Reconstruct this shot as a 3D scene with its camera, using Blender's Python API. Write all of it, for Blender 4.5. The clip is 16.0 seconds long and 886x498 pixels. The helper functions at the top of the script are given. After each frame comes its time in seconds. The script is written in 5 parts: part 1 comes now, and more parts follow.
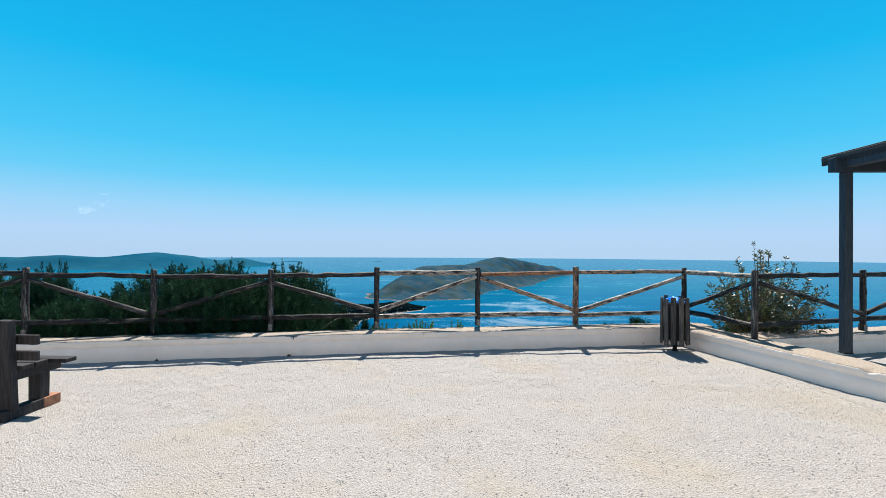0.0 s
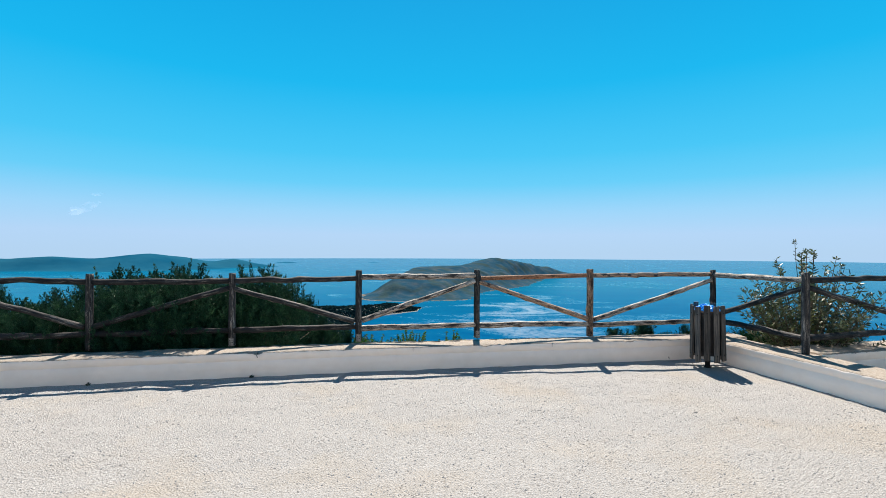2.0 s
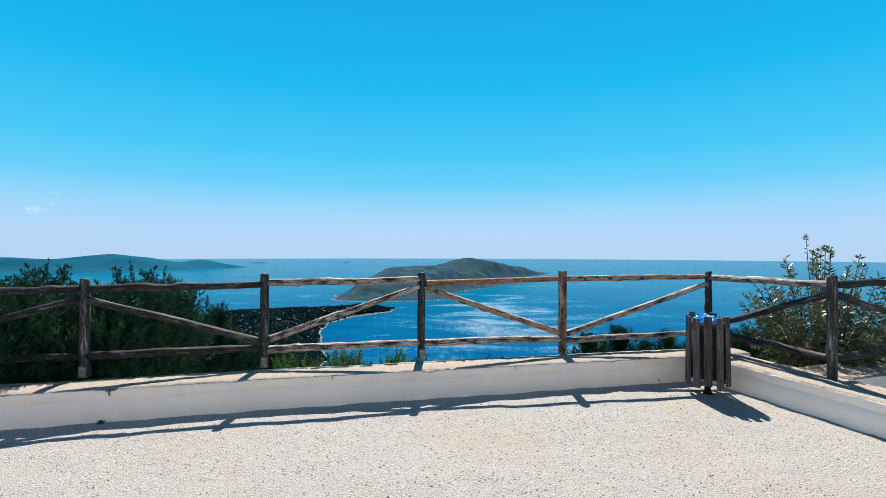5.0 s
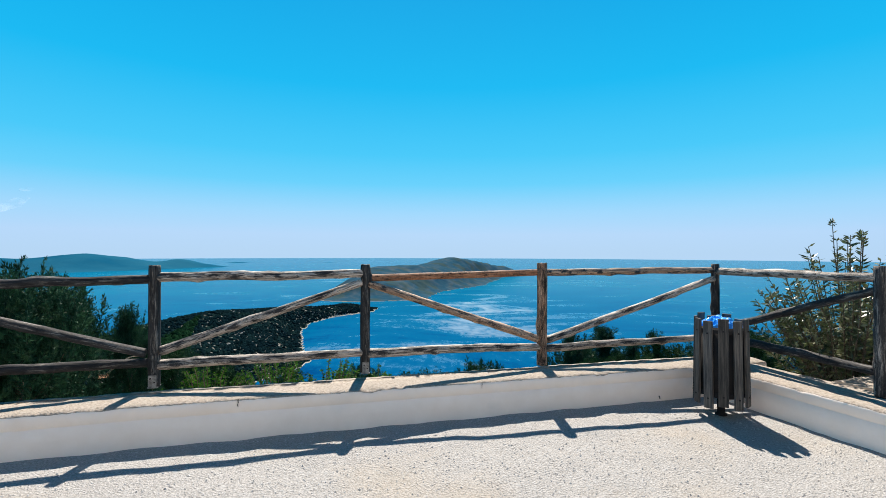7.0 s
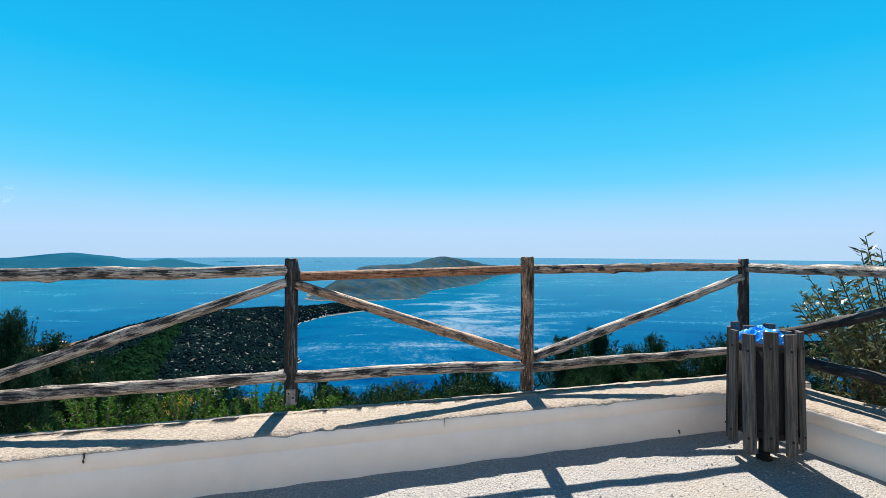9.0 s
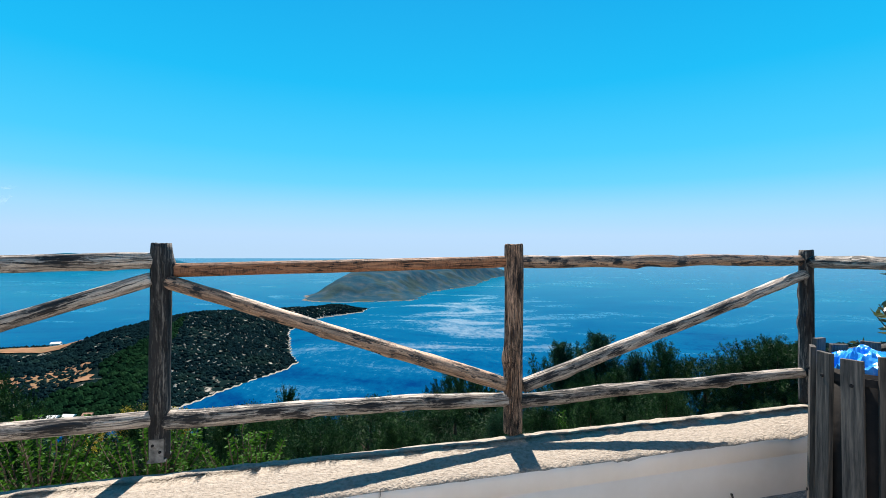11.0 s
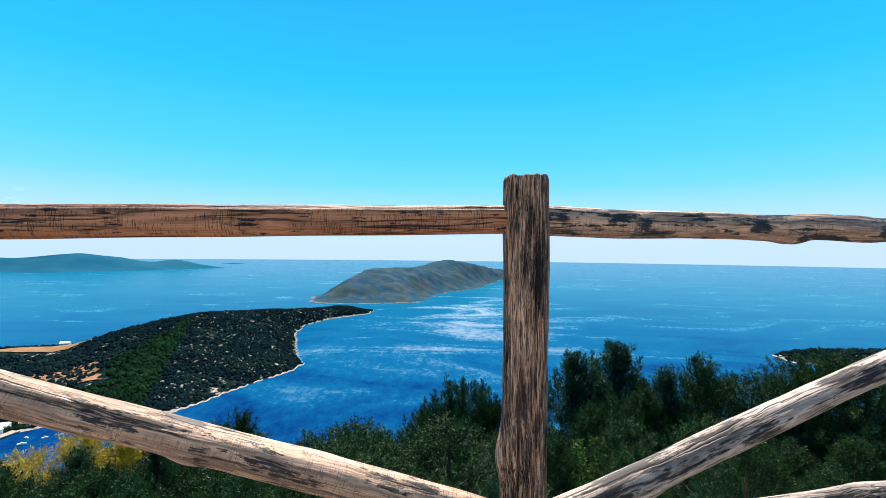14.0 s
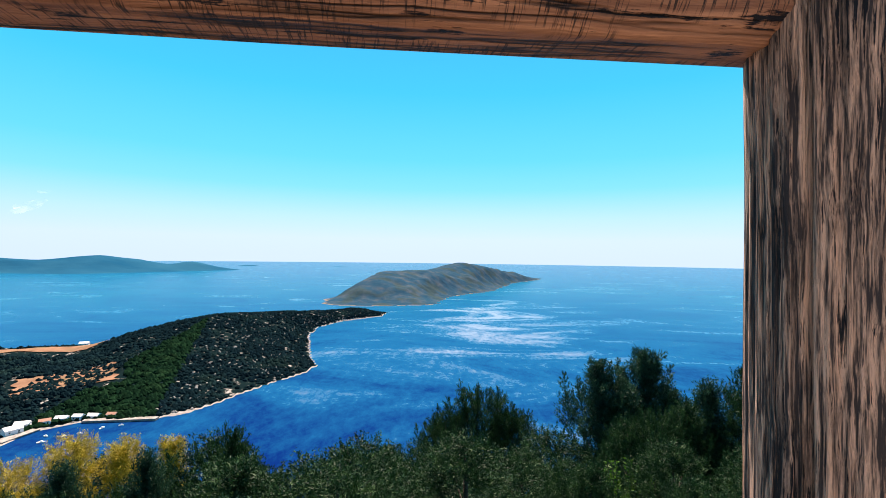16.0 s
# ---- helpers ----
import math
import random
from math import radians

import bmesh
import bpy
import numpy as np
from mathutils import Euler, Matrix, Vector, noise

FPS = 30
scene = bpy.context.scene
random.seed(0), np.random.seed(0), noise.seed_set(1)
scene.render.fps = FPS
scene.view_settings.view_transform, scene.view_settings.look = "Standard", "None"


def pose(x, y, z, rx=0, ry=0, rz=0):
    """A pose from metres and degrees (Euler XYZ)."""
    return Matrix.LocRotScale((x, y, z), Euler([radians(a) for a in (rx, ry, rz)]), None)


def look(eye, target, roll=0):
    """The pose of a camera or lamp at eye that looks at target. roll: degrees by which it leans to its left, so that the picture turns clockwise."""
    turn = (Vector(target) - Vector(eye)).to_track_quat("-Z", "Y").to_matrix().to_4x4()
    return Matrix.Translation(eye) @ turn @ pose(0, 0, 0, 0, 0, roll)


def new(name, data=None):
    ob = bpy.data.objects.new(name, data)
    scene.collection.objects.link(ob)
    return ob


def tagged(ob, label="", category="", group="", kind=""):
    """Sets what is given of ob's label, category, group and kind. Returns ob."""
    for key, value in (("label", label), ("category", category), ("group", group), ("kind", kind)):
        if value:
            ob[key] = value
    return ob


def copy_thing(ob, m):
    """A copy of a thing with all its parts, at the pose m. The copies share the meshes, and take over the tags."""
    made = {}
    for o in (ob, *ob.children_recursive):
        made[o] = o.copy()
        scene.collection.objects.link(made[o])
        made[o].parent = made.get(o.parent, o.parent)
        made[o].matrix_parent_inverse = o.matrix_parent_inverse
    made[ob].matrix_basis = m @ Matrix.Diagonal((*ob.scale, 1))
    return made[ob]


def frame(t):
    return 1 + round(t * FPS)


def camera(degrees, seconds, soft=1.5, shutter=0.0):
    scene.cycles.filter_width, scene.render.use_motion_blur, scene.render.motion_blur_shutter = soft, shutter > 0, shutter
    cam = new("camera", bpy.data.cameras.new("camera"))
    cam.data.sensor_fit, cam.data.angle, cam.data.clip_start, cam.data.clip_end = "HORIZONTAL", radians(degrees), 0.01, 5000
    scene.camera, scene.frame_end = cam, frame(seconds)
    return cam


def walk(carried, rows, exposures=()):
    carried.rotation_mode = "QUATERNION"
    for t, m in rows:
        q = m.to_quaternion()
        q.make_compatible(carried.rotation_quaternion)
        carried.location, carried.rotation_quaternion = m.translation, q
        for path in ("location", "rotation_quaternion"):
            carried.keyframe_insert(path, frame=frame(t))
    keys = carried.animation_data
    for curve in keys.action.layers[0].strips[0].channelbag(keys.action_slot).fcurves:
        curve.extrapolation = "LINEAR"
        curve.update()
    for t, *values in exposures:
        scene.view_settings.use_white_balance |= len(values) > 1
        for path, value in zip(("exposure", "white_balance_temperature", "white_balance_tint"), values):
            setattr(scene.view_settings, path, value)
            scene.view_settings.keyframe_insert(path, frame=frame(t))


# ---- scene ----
cam = camera(87.2, 16.0, soft=0.8)
PATH = [
    (0, (0.170, 0.202, 1.494), (0.095, 2.000, 1.500), 0.30),
    (0.5, (0.158, 0.487, 1.491), (0.089, 2.285, 1.499), 0.28),
    (1, (0.153, 0.739, 1.489), (0.088, 2.537, 1.496), 0.25),
    (1.5, (0.143, 0.976, 1.486), (0.084, 2.775, 1.494), 0.23),
    (2, (0.146, 1.259, 1.483), (0.091, 3.058, 1.492), 0.21),
    (2.5, (0.158, 1.445, 1.481), (0.113, 3.244, 1.490), 0.19),
    (3, (0.216, 1.688, 1.479), (0.185, 3.488, 1.488), 0.18),
    (3.5, (0.300, 1.926, 1.476), (0.284, 3.726, 1.486), 0.16),
    (4, (0.373, 2.164, 1.485), (0.376, 3.964, 1.495), 0.15),
    (6.5, (0.786, 3.400, 1.368), (0.882, 5.198, 1.376), 0.17),
    (7, (0.851, 3.672, 1.345), (0.960, 5.468, 1.353), 0.18),
    (7.5, (0.889, 3.914, 1.339), (1.013, 5.710, 1.347), 0.18),
    (8, (0.971, 4.162, 1.320), (1.099, 5.957, 1.328), 0.19),
    (8.5, (1.071, 4.406, 1.302), (1.201, 6.202, 1.308), 0.20),
    (9, (1.170, 4.658, 1.283), (1.311, 6.453, 1.288), 0.20),
    (11.5, (1.564, 5.867, 1.171), (1.711, 7.661, 1.183), 0.35),
    (12, (1.637, 6.109, 1.142), (1.778, 7.904, 1.156), 0.42),
    (12.5, (1.674, 6.352, 1.113), (1.811, 8.147, 1.130), 0.48),
    (13, (1.714, 6.576, 1.103), (1.848, 8.371, 1.119), 0.53),
    (13.5, (1.750, 6.764, 1.093), (1.877, 8.560, 1.109), 0.58),
    (14, (1.800, 6.990, 1.076), (1.920, 8.787, 1.094), 0.62),
    (14.5, (1.824, 7.181, 1.059), (1.933, 8.977, 1.079), 0.65),
    (15, (1.818, 7.348, 1.043), (1.915, 9.146, 1.066), 0.68),
    (15.5, (1.809, 7.528, 1.037), (1.897, 9.326, 1.064), 0.72),
    (16, (1.806, 7.699, 1.003), (1.877, 9.497, 1.031), 0.75),
]
walk(cam, [(t, look(eye, target, roll)) for t, eye, target, roll in PATH],
     exposures=((0, 1.02, 6500, 10), (7, 1.06, 6500, 10), (9, 1.10, 6500, 10), (12, 1.20, 6550, 11), (14.5, 1.42, 6800, 18), (16, 1.51, 7150, 25)))

# ---- world, sun ----
SUN = Vector((0.05, 1.0, 1.30)).normalized()
world = bpy.data.worlds.new("sky")
scene.world = world
world.use_nodes = True
wn, wl = world.node_tree.nodes, world.node_tree.links
bg = wn["Background"]
sky = wn.new("ShaderNodeTexSky")
sky.sky_type, sky.sun_disc = "NISHITA", False
sky.sun_elevation, sky.sun_rotation = math.asin(SUN.z), math.atan2(SUN.x, SUN.y)
sky.air_density, sky.dust_density, sky.ozone_density = 1.0, 1.0, 3.0
dim = wn.new("ShaderNodeMix")
dim.data_type, dim.blend_type = "RGBA", "MULTIPLY"
dim.inputs["Factor"].default_value = 1.0
dim.inputs["B"].default_value = (0.07, 0.1, 0.11, 1)
wl.new(sky.outputs["Color"], dim.inputs["A"])
wc = wn.new("ShaderNodeTexCoord")
ws = wn.new("ShaderNodeSeparateXYZ")
wl.new(wc.outputs["Generated"], ws.inputs["Vector"])
wr = wn.new("ShaderNodeValToRGB")
wl.new(ws.outputs["Z"], wr.inputs["Fac"])
SKY = [(0.0, (0.46, 0.66, 0.89)), (0.035, (0.46, 0.67, 0.93)), (0.08, (0.345, 0.665, 0.95)), (0.14, (0.135, 0.615, 0.94)), (0.20, (0.06, 0.565, 0.92)),
       (0.33, (0.006, 0.475, 0.87)), (0.47, (0.002, 0.39, 0.79)), (0.75, (0.003, 0.13, 0.34)), (1.0, (0.003, 0.055, 0.19))]
while len(wr.color_ramp.elements) < len(SKY):
    wr.color_ramp.elements.new(0.5)
for el, (p, c) in zip(wr.color_ramp.elements, SKY):
    el.position, el.color = p, (*c, 1)
wm = wn.new("ShaderNodeMix")
wm.data_type = "RGBA"
wm.inputs["Factor"].default_value = 0.97
wl.new(dim.outputs["Result"], wm.inputs["A"])
wl.new(wr.outputs["Color"], wm.inputs["B"])
wl.new(wm.outputs["Result"], bg.inputs["Color"])
bg.inputs["Strength"].default_value = 0.5

sun = new("sun", bpy.data.lights.new("sun", "SUN"))
sun.data.energy, sun.data.angle, sun.data.color = 5.0, radians(0.53), (1.0, 0.90, 0.78)
sun.matrix_world = look(SUN * 50, (0, 0, 0))


# ---- materials ----
def mat(name, colours, scale=5.0, stretch=(1, 1, 1), detail=6.0, bump=0.3, bump_scale=40.0, dist=0.01, rough=0.8, spots=None, per_object=0.0,
        metal=0.0, spec=0.3, island=False, distort=0.0, sheer=0.0):
    """Noise through a ramp of colours, a second larger noise of spots, fine bump."""
    m = bpy.data.materials.new(name)
    m.use_nodes = True
    n, l = m.node_tree.nodes, m.node_tree.links
    b = n["Principled BSDF"]
    b.inputs["Roughness"].default_value, b.inputs["Metallic"].default_value = rough, metal
    b.inputs["Specular IOR Level"].default_value = spec
    tc, mp = n.new("ShaderNodeTexCoord"), n.new("ShaderNodeMapping")
    l.new(tc.outputs["Object"], mp.inputs["Vector"])
    mp.inputs["Scale"].default_value = stretch
    nz = n.new("ShaderNodeTexNoise")
    nz.inputs["Scale"].default_value, nz.inputs["Detail"].default_value, nz.inputs["Roughness"].default_value = scale, detail, 0.62
    nz.inputs["Distortion"].default_value = distort
    l.new(mp.outputs["Vector"], nz.inputs["Vector"])
    rp = n.new("ShaderNodeValToRGB")
    while len(rp.color_ramp.elements) < len(colours):
        rp.color_ramp.elements.new(0.5)
    for el, (p, c) in zip(rp.color_ramp.elements, colours):
        el.position, el.color = p, (*c, 1)
    l.new(nz.outputs["Fac"], rp.inputs["Fac"])
    out = rp.outputs["Color"]
    if spots:
        sc, colour, lo, hi, amount = spots
        n2 = n.new("ShaderNodeTexNoise")
        n2.inputs["Scale"].default_value, n2.inputs["Detail"].default_value = sc, 8.0
        if stretch[0] > 8:
            m2 = n.new("ShaderNodeMapping")
            m2.inputs["Scale"].default_value = (1.6, 1.6, 0.45)
            l.new(tc.outputs["Object"], m2.inputs["Vector"])
            l.new(m2.outputs["Vector"], n2.inputs["Vector"])
        else:
            l.new(tc.outputs["Object"], n2.inputs["Vector"])
        mr = n.new("ShaderNodeMapRange")
        mr.inputs["From Min"].default_value, mr.inputs["From Max"].default_value, mr.inputs["To Max"].default_value = lo, hi, amount
        l.new(n2.outputs["Fac"], mr.inputs["Value"])
        mx = n.new("ShaderNodeMix")
        mx.data_type = "RGBA"
        mx.inputs["B"].default_value = (*colour, 1)
        l.new(mr.outputs["Result"], mx.inputs["Factor"])
        l.new(out, mx.inputs["A"])
        out = mx.outputs["Result"]
    if per_object:
        if island:
            src = n.new("ShaderNodeNewGeometry").outputs["Random Per Island"]
        else:
            src = n.new("ShaderNodeObjectInfo").outputs["Random"]
        hv = n.new("ShaderNodeHueSaturation")
        mr = n.new("ShaderNodeMapRange")
        mr.inputs["To Min"].default_value, mr.inputs["To Max"].default_value = 1 - per_object, 1 + per_object
        l.new(src, mr.inputs["Value"])
        l.new(mr.outputs["Result"], hv.inputs["Value"])
        l.new(out, hv.inputs["Color"])
        out = hv.outputs["Color"]
    l.new(out, b.inputs["Base Color"])
    if sheer:
        tr, ms = n.new("ShaderNodeBsdfTranslucent"), n.new("ShaderNodeMixShader")
        l.new(out, tr.inputs["Color"])
        ms.inputs[0].default_value = sheer
        l.new(b.outputs["BSDF"], ms.inputs[1])
        l.new(tr.outputs["BSDF"], ms.inputs[2])
        l.new(ms.outputs["Shader"], n["Material Output"].inputs["Surface"])
    if bump:
        n3 = n.new("ShaderNodeTexNoise")
        n3.inputs["Scale"].default_value, n3.inputs["Detail"].default_value = bump_scale, 6.0
        l.new(mp.outputs["Vector"], n3.inputs["Vector"])
        bp = n.new("ShaderNodeBump")
        bp.inputs["Strength"].default_value, bp.inputs["Distance"].default_value = bump, dist
        l.new(n3.outputs["Fac"], bp.inputs["Height"])
        l.new(bp.outputs["Normal"], b.inputs["Normal"])
    return m


M_GRAVEL = mat("gravel", [(0.30, (0.175, 0.168, 0.158)), (0.42, (0.261, 0.256, 0.248)), (0.60, (0.364, 0.358, 0.353)), (0.75, (0.439, 0.442, 0.447))],
               scale=85, detail=8, bump=1.0, bump_scale=85, dist=0.016, rough=0.95, spots=(0.9, (0.33, 0.27, 0.19), 0.5, 0.75, 0.45))
M_PEBBLE = mat("pebble", [(0.3, (0.325, 0.312, 0.301)), (0.6, (0.429, 0.417, 0.408))], scale=3, bump=0, rough=0.9, per_object=0.2, island=True)
M_PLASTER = mat("plaster", [(0.3, (0.87, 0.76, 0.68)), (0.7, (0.92, 0.82, 0.75))], scale=6, bump=0.25, bump_scale=90, dist=0.004, rough=0.9,
                spots=(2.3, (0.56, 0.52, 0.49), 0.58, 0.8, 0.3))
M_CEMENT = mat("cement", [(0.3, (0.198, 0.168, 0.138)), (0.5, (0.319, 0.278, 0.235)), (0.7, (0.385, 0.346, 0.302))], scale=45, detail=8, bump=1.0, bump_scale=80,
               dist=0.012, rough=0.95, spots=(3.0, (0.26, 0.23, 0.20), 0.55, 0.75, 0.5))
# pale stone of the added light-bouncing wall
M_STONE = mat("bounce_stone", [(0.3, (0.29, 0.254, 0.217)), (0.5, (0.49, 0.435, 0.38)), (0.7, (0.653, 0.597, 0.525))], scale=4, bump=0.6, bump_scale=20, dist=0.01, rough=0.9)
M_SOIL = mat("hill_soil", [(0.3, (0.018, 0.018, 0.0108)), (0.6, (0.0504, 0.0432, 0.0288)), (0.75, (0.108, 0.0972, 0.0792))], scale=1.2, bump=0.6, bump_scale=9, dist=0.05, rough=1.0)
def log_wood(name, light, mid, dark, fine=150.0, patch=(0.50, 0.56), patch_scale=9.0, patch_long=0.45, cracks=0.014, checks=0.0, rough=0.7, spec=0.4, grain=(0.40, 0.60), per_object=0.12, lace=0.28, wander=0.018, run=0.035):
    """Weathered round timber along its local z: wavy grain, black lacy stains, long drying cracks and short cross checks."""
    m = bpy.data.materials.new(name)
    m.use_nodes = True
    n, l = m.node_tree.nodes, m.node_tree.links
    b = n["Principled BSDF"]
    b.inputs["Roughness"].default_value, b.inputs["Specular IOR Level"].default_value = rough, spec
    tc = n.new("ShaderNodeTexCoord")

    def math_node(op, a, c):
        q = n.new("ShaderNodeMath")
        q.operation = op
        for k, v in enumerate((a, c)):
            if isinstance(v, (int, float)):
                q.inputs[k].default_value = v
            else:
                l.new(v, q.inputs[k])
        return q.outputs["Value"]

    def noise_of(vec, stretch, detail=6.0, roughness=0.6, shift=0.0):
        mp = n.new("ShaderNodeMapping")
        mp.inputs["Scale"].default_value = stretch
        mp.inputs["Location"].default_value = (shift, shift * 0.7, shift * 0.3)
        l.new(vec, mp.inputs["Vector"])
        t = n.new("ShaderNodeTexNoise")
        t.inputs["Scale"].default_value, t.inputs["Detail"].default_value, t.inputs["Roughness"].default_value = 1.0, detail, roughness
        l.new(mp.outputs["Vector"], t.inputs["Vector"])
        return t

    def span(v, lo, hi, a=0.0, c=1.0):
        mr = n.new("ShaderNodeMapRange")
        mr.inputs["From Min"].default_value, mr.inputs["From Max"].default_value = lo, hi
        mr.inputs["To Min"].default_value, mr.inputs["To Max"].default_value = a, c
        l.new(v, mr.inputs["Value"])
        return mr.outputs["Result"]

    def blend(f, a, c):
        mx = n.new("ShaderNodeMix")
        mx.data_type = "RGBA"
        l.new(f, mx.inputs["Factor"])
        for k, v in (("A", a), ("B", c)):
            if isinstance(v, tuple):
                mx.inputs[k].default_value = (*v, 1)
            else:
                l.new(v, mx.inputs[k])
        return mx.outputs["Result"]

    # the grain wanders along the log
    wob = noise_of(tc.outputs["Object"], (14, 14, 7), 3.0)
    off = n.new("ShaderNodeVectorMath")
    off.operation = "MULTIPLY_ADD"
    off.inputs[1].default_value = (wander, wander, 0.0)
    l.new(wob.outputs["Color"], off.inputs[0])
    l.new(tc.outputs["Object"], off.inputs[2])
    vec = off.outputs["Vector"]
    gr = noise_of(vec, (fine, fine, fine * run), 10.0, 0.70).outputs["Fac"]
    broad = noise_of(vec, (fine * 0.3, fine * 0.3, fine * 0.014), 4.0, 0.6, 3.0).outputs["Fac"]
    tone = math_node("ADD", math_node("MULTIPLY", gr, 0.65), math_node("MULTIPLY", broad, 0.35))
    col = blend(span(tone, *grain), mid, light)
    # stained and rotten patches, their edges broken up by the grain
    pt = noise_of(tc.outputs["Object"], (patch_scale, patch_scale, patch_scale * patch_long), 7.0, 0.68, 7.0).outputs["Fac"]
    pm = span(math_node("ADD", math_node("MULTIPLY", pt, 1 - lace), math_node("MULTIPLY", gr, lace)), *patch)
    col = blend(pm, col, dark)
    # long drying cracks
    cn = noise_of(vec, (fine * 0.34, fine * 0.34, fine * 0.010), 3.0, 0.5, 11.0).outputs["Fac"]
    cm = span(math_node("ABSOLUTE", math_node("SUBTRACT", cn, 0.5), 0.0), 0.0, cracks, 1.0, 0.0)
    ln = noise_of(tc.outputs["Object"], (26, 26, 5), 2.0, 0.5, 17.0).outputs["Fac"]
    cm = math_node("MULTIPLY", cm, span(ln, 0.40, 0.52))
    col = blend(cm, col, (0.008, 0.008, 0.009))
    if checks:
        kn = noise_of(tc.outputs["Object"], (16, 16, 210), 3.0, 0.6, 23.0).outputs["Fac"]
        km = span(math_node("ABSOLUTE", math_node("SUBTRACT", kn, 0.5), 0.0), 0.0, 0.035, checks, 0.0)
        gate = noise_of(tc.outputs["Object"], (30, 30, 12), 3.0, 0.6, 31.0).outputs["Fac"]
        col = blend(math_node("MULTIPLY", km, span(gate, 0.44, 0.52)), col, (0.012, 0.011, 0.011))
    if per_object:
        hv, inf = n.new("ShaderNodeHueSaturation"), n.new("ShaderNodeObjectInfo")
        l.new(span(inf.outputs["Random"], 0.0, 1.0, 1 - per_object, 1 + per_object), hv.inputs["Value"])
        l.new(col, hv.inputs["Color"])
        col = hv.outputs["Color"]
    l.new(col, b.inputs["Base Color"])
    height = math_node("SUBTRACT", math_node("SUBTRACT", tone, math_node("MULTIPLY", cm, 0.6)), math_node("MULTIPLY", pm, 0.15))
    bp = n.new("ShaderNodeBump")
    bp.inputs["Strength"].default_value, bp.inputs["Distance"].default_value = 0.9, 0.006
    l.new(height, bp.inputs["Height"])
    l.new(bp.outputs["Normal"], b.inputs["Normal"])
    return m


M_WOOD = log_wood("weathered_wood", (0.80, 0.50, 0.34), (0.052, 0.040, 0.036), (0.012, 0.013, 0.016), fine=520, patch=(0.535, 0.56), patch_scale=26, patch_long=0.22, cracks=0.075,
                  rough=0.8, spec=0.25, grain=(0.45, 0.55), lace=0.55, wander=0.010, run=0.035)
M_BARK = log_wood("stained_log", (0.52, 0.25, 0.135), (0.19, 0.082, 0.046), (0.008, 0.008, 0.011), fine=200, patch=(0.55, 0.57), patch_scale=42, patch_long=0.5, cracks=0.04, checks=1.0,
                  rough=0.55, spec=0.2, grain=(0.40, 0.60), lace=0.6, wander=0.010)
# grey wood, base also darkened for the shade on its near side
M_GREY = log_wood("grey_wood", (0.36, 0.325, 0.29), (0.024, 0.024, 0.026), (0.008, 0.008, 0.010), fine=150, patch=(0.49, 0.54), patch_scale=12, patch_long=0.3, cracks=0.03,
                  rough=0.7, spec=0.3, grain=(0.50, 0.62), per_object=0.2, lace=0.45)
# paler wood, with sunlight on the log tops put into its colour
M_PALE = log_wood("pale_sunlit_log", (0.56, 0.49, 0.43), (0.15, 0.125, 0.108), (0.012, 0.012, 0.014), fine=120, patch=(0.515, 0.55), patch_scale=13, patch_long=0.35, cracks=0.035, checks=0.4,
                  rough=0.6, spec=0.4, grain=(0.42, 0.56), lace=0.45)
M_TAN = log_wood("peeled_log", (0.62, 0.41, 0.28), (0.20, 0.12, 0.08), (0.012, 0.012, 0.015), fine=130, patch=(0.53, 0.555), patch_scale=24, patch_long=0.4, cracks=0.03, checks=0.7,
                 rough=0.55, spec=0.5, grain=(0.42, 0.56), lace=0.4)
M_SLAT = mat("bin_slat", [(0.35, (0.022, 0.022, 0.023)), (0.5, (0.066, 0.061, 0.057)), (0.68, (0.14, 0.122, 0.107))], scale=5, stretch=(16, 16, 1.0), bump=0.6,
             bump_scale=14, dist=0.003, rough=0.75, per_object=0.35)
# timber with its base colour darkened for the backlit side
M_DARKWOOD = mat("dark_timber", [(0.35, (0.0112, 0.011, 0.013)), (0.65, (0.04, 0.0357, 0.038))], scale=5, stretch=(14, 14, 1.2), bump=0.5, bump_scale=14, dist=0.003,
                 rough=0.7, per_object=0.2)
# grey timber with skylit blue shade mixed into its colour
M_SHELTER = mat("blue_shade_timber", [(0.35, (0.0156, 0.0251, 0.036)), (0.65, (0.036, 0.0528, 0.072))], scale=5, stretch=(14, 14, 1.2), bump=0.5, bump_scale=14, dist=0.003, rough=0.65, per_object=0.15)
M_REDWOOD = mat("sawn_end", [(0.35, (0.22, 0.10, 0.06)), (0.65, (0.36, 0.18, 0.11))], scale=14, bump=0.4, rough=0.8)
M_IRON = mat("dark_iron", [(0.4, (0.02, 0.02, 0.022)), (0.7, (0.03, 0.028, 0.028))], scale=20, bump=0.2, rough=0.8, metal=0.2, spec=0.15)
M_ZINC = mat("galvanised", [(0.35, (0.10, 0.10, 0.10)), (0.65, (0.32, 0.32, 0.32))], scale=25, bump=0.2, rough=0.55, metal=0.7, spots=(30, (0.12, 0.07, 0.04), 0.6, 0.7, 0.6))
M_BAG = mat("blue_bag", [(0.4, (0.01, 0.25, 0.85)), (0.7, (0.05, 0.42, 0.98))], scale=8, bump=0.3, bump_scale=30, rough=0.3, spec=0.5)
M_ROOF = mat("roof_sheet", [(0.35, (0.03, 0.03, 0.035)), (0.65, (0.06, 0.055, 0.055))], scale=8, bump=0.2, rough=0.6)
M_JUNIPER = mat("juniper_green", [(0.3, (0.00315, 0.0198, 0.00788)), (0.52, (0.0115, 0.0462, 0.0147)), (0.72, (0.0472, 0.107, 0.0304))], scale=5.0, bump=0, rough=0.55, spec=0.09, per_object=0.45, island=True, sheer=0.15)
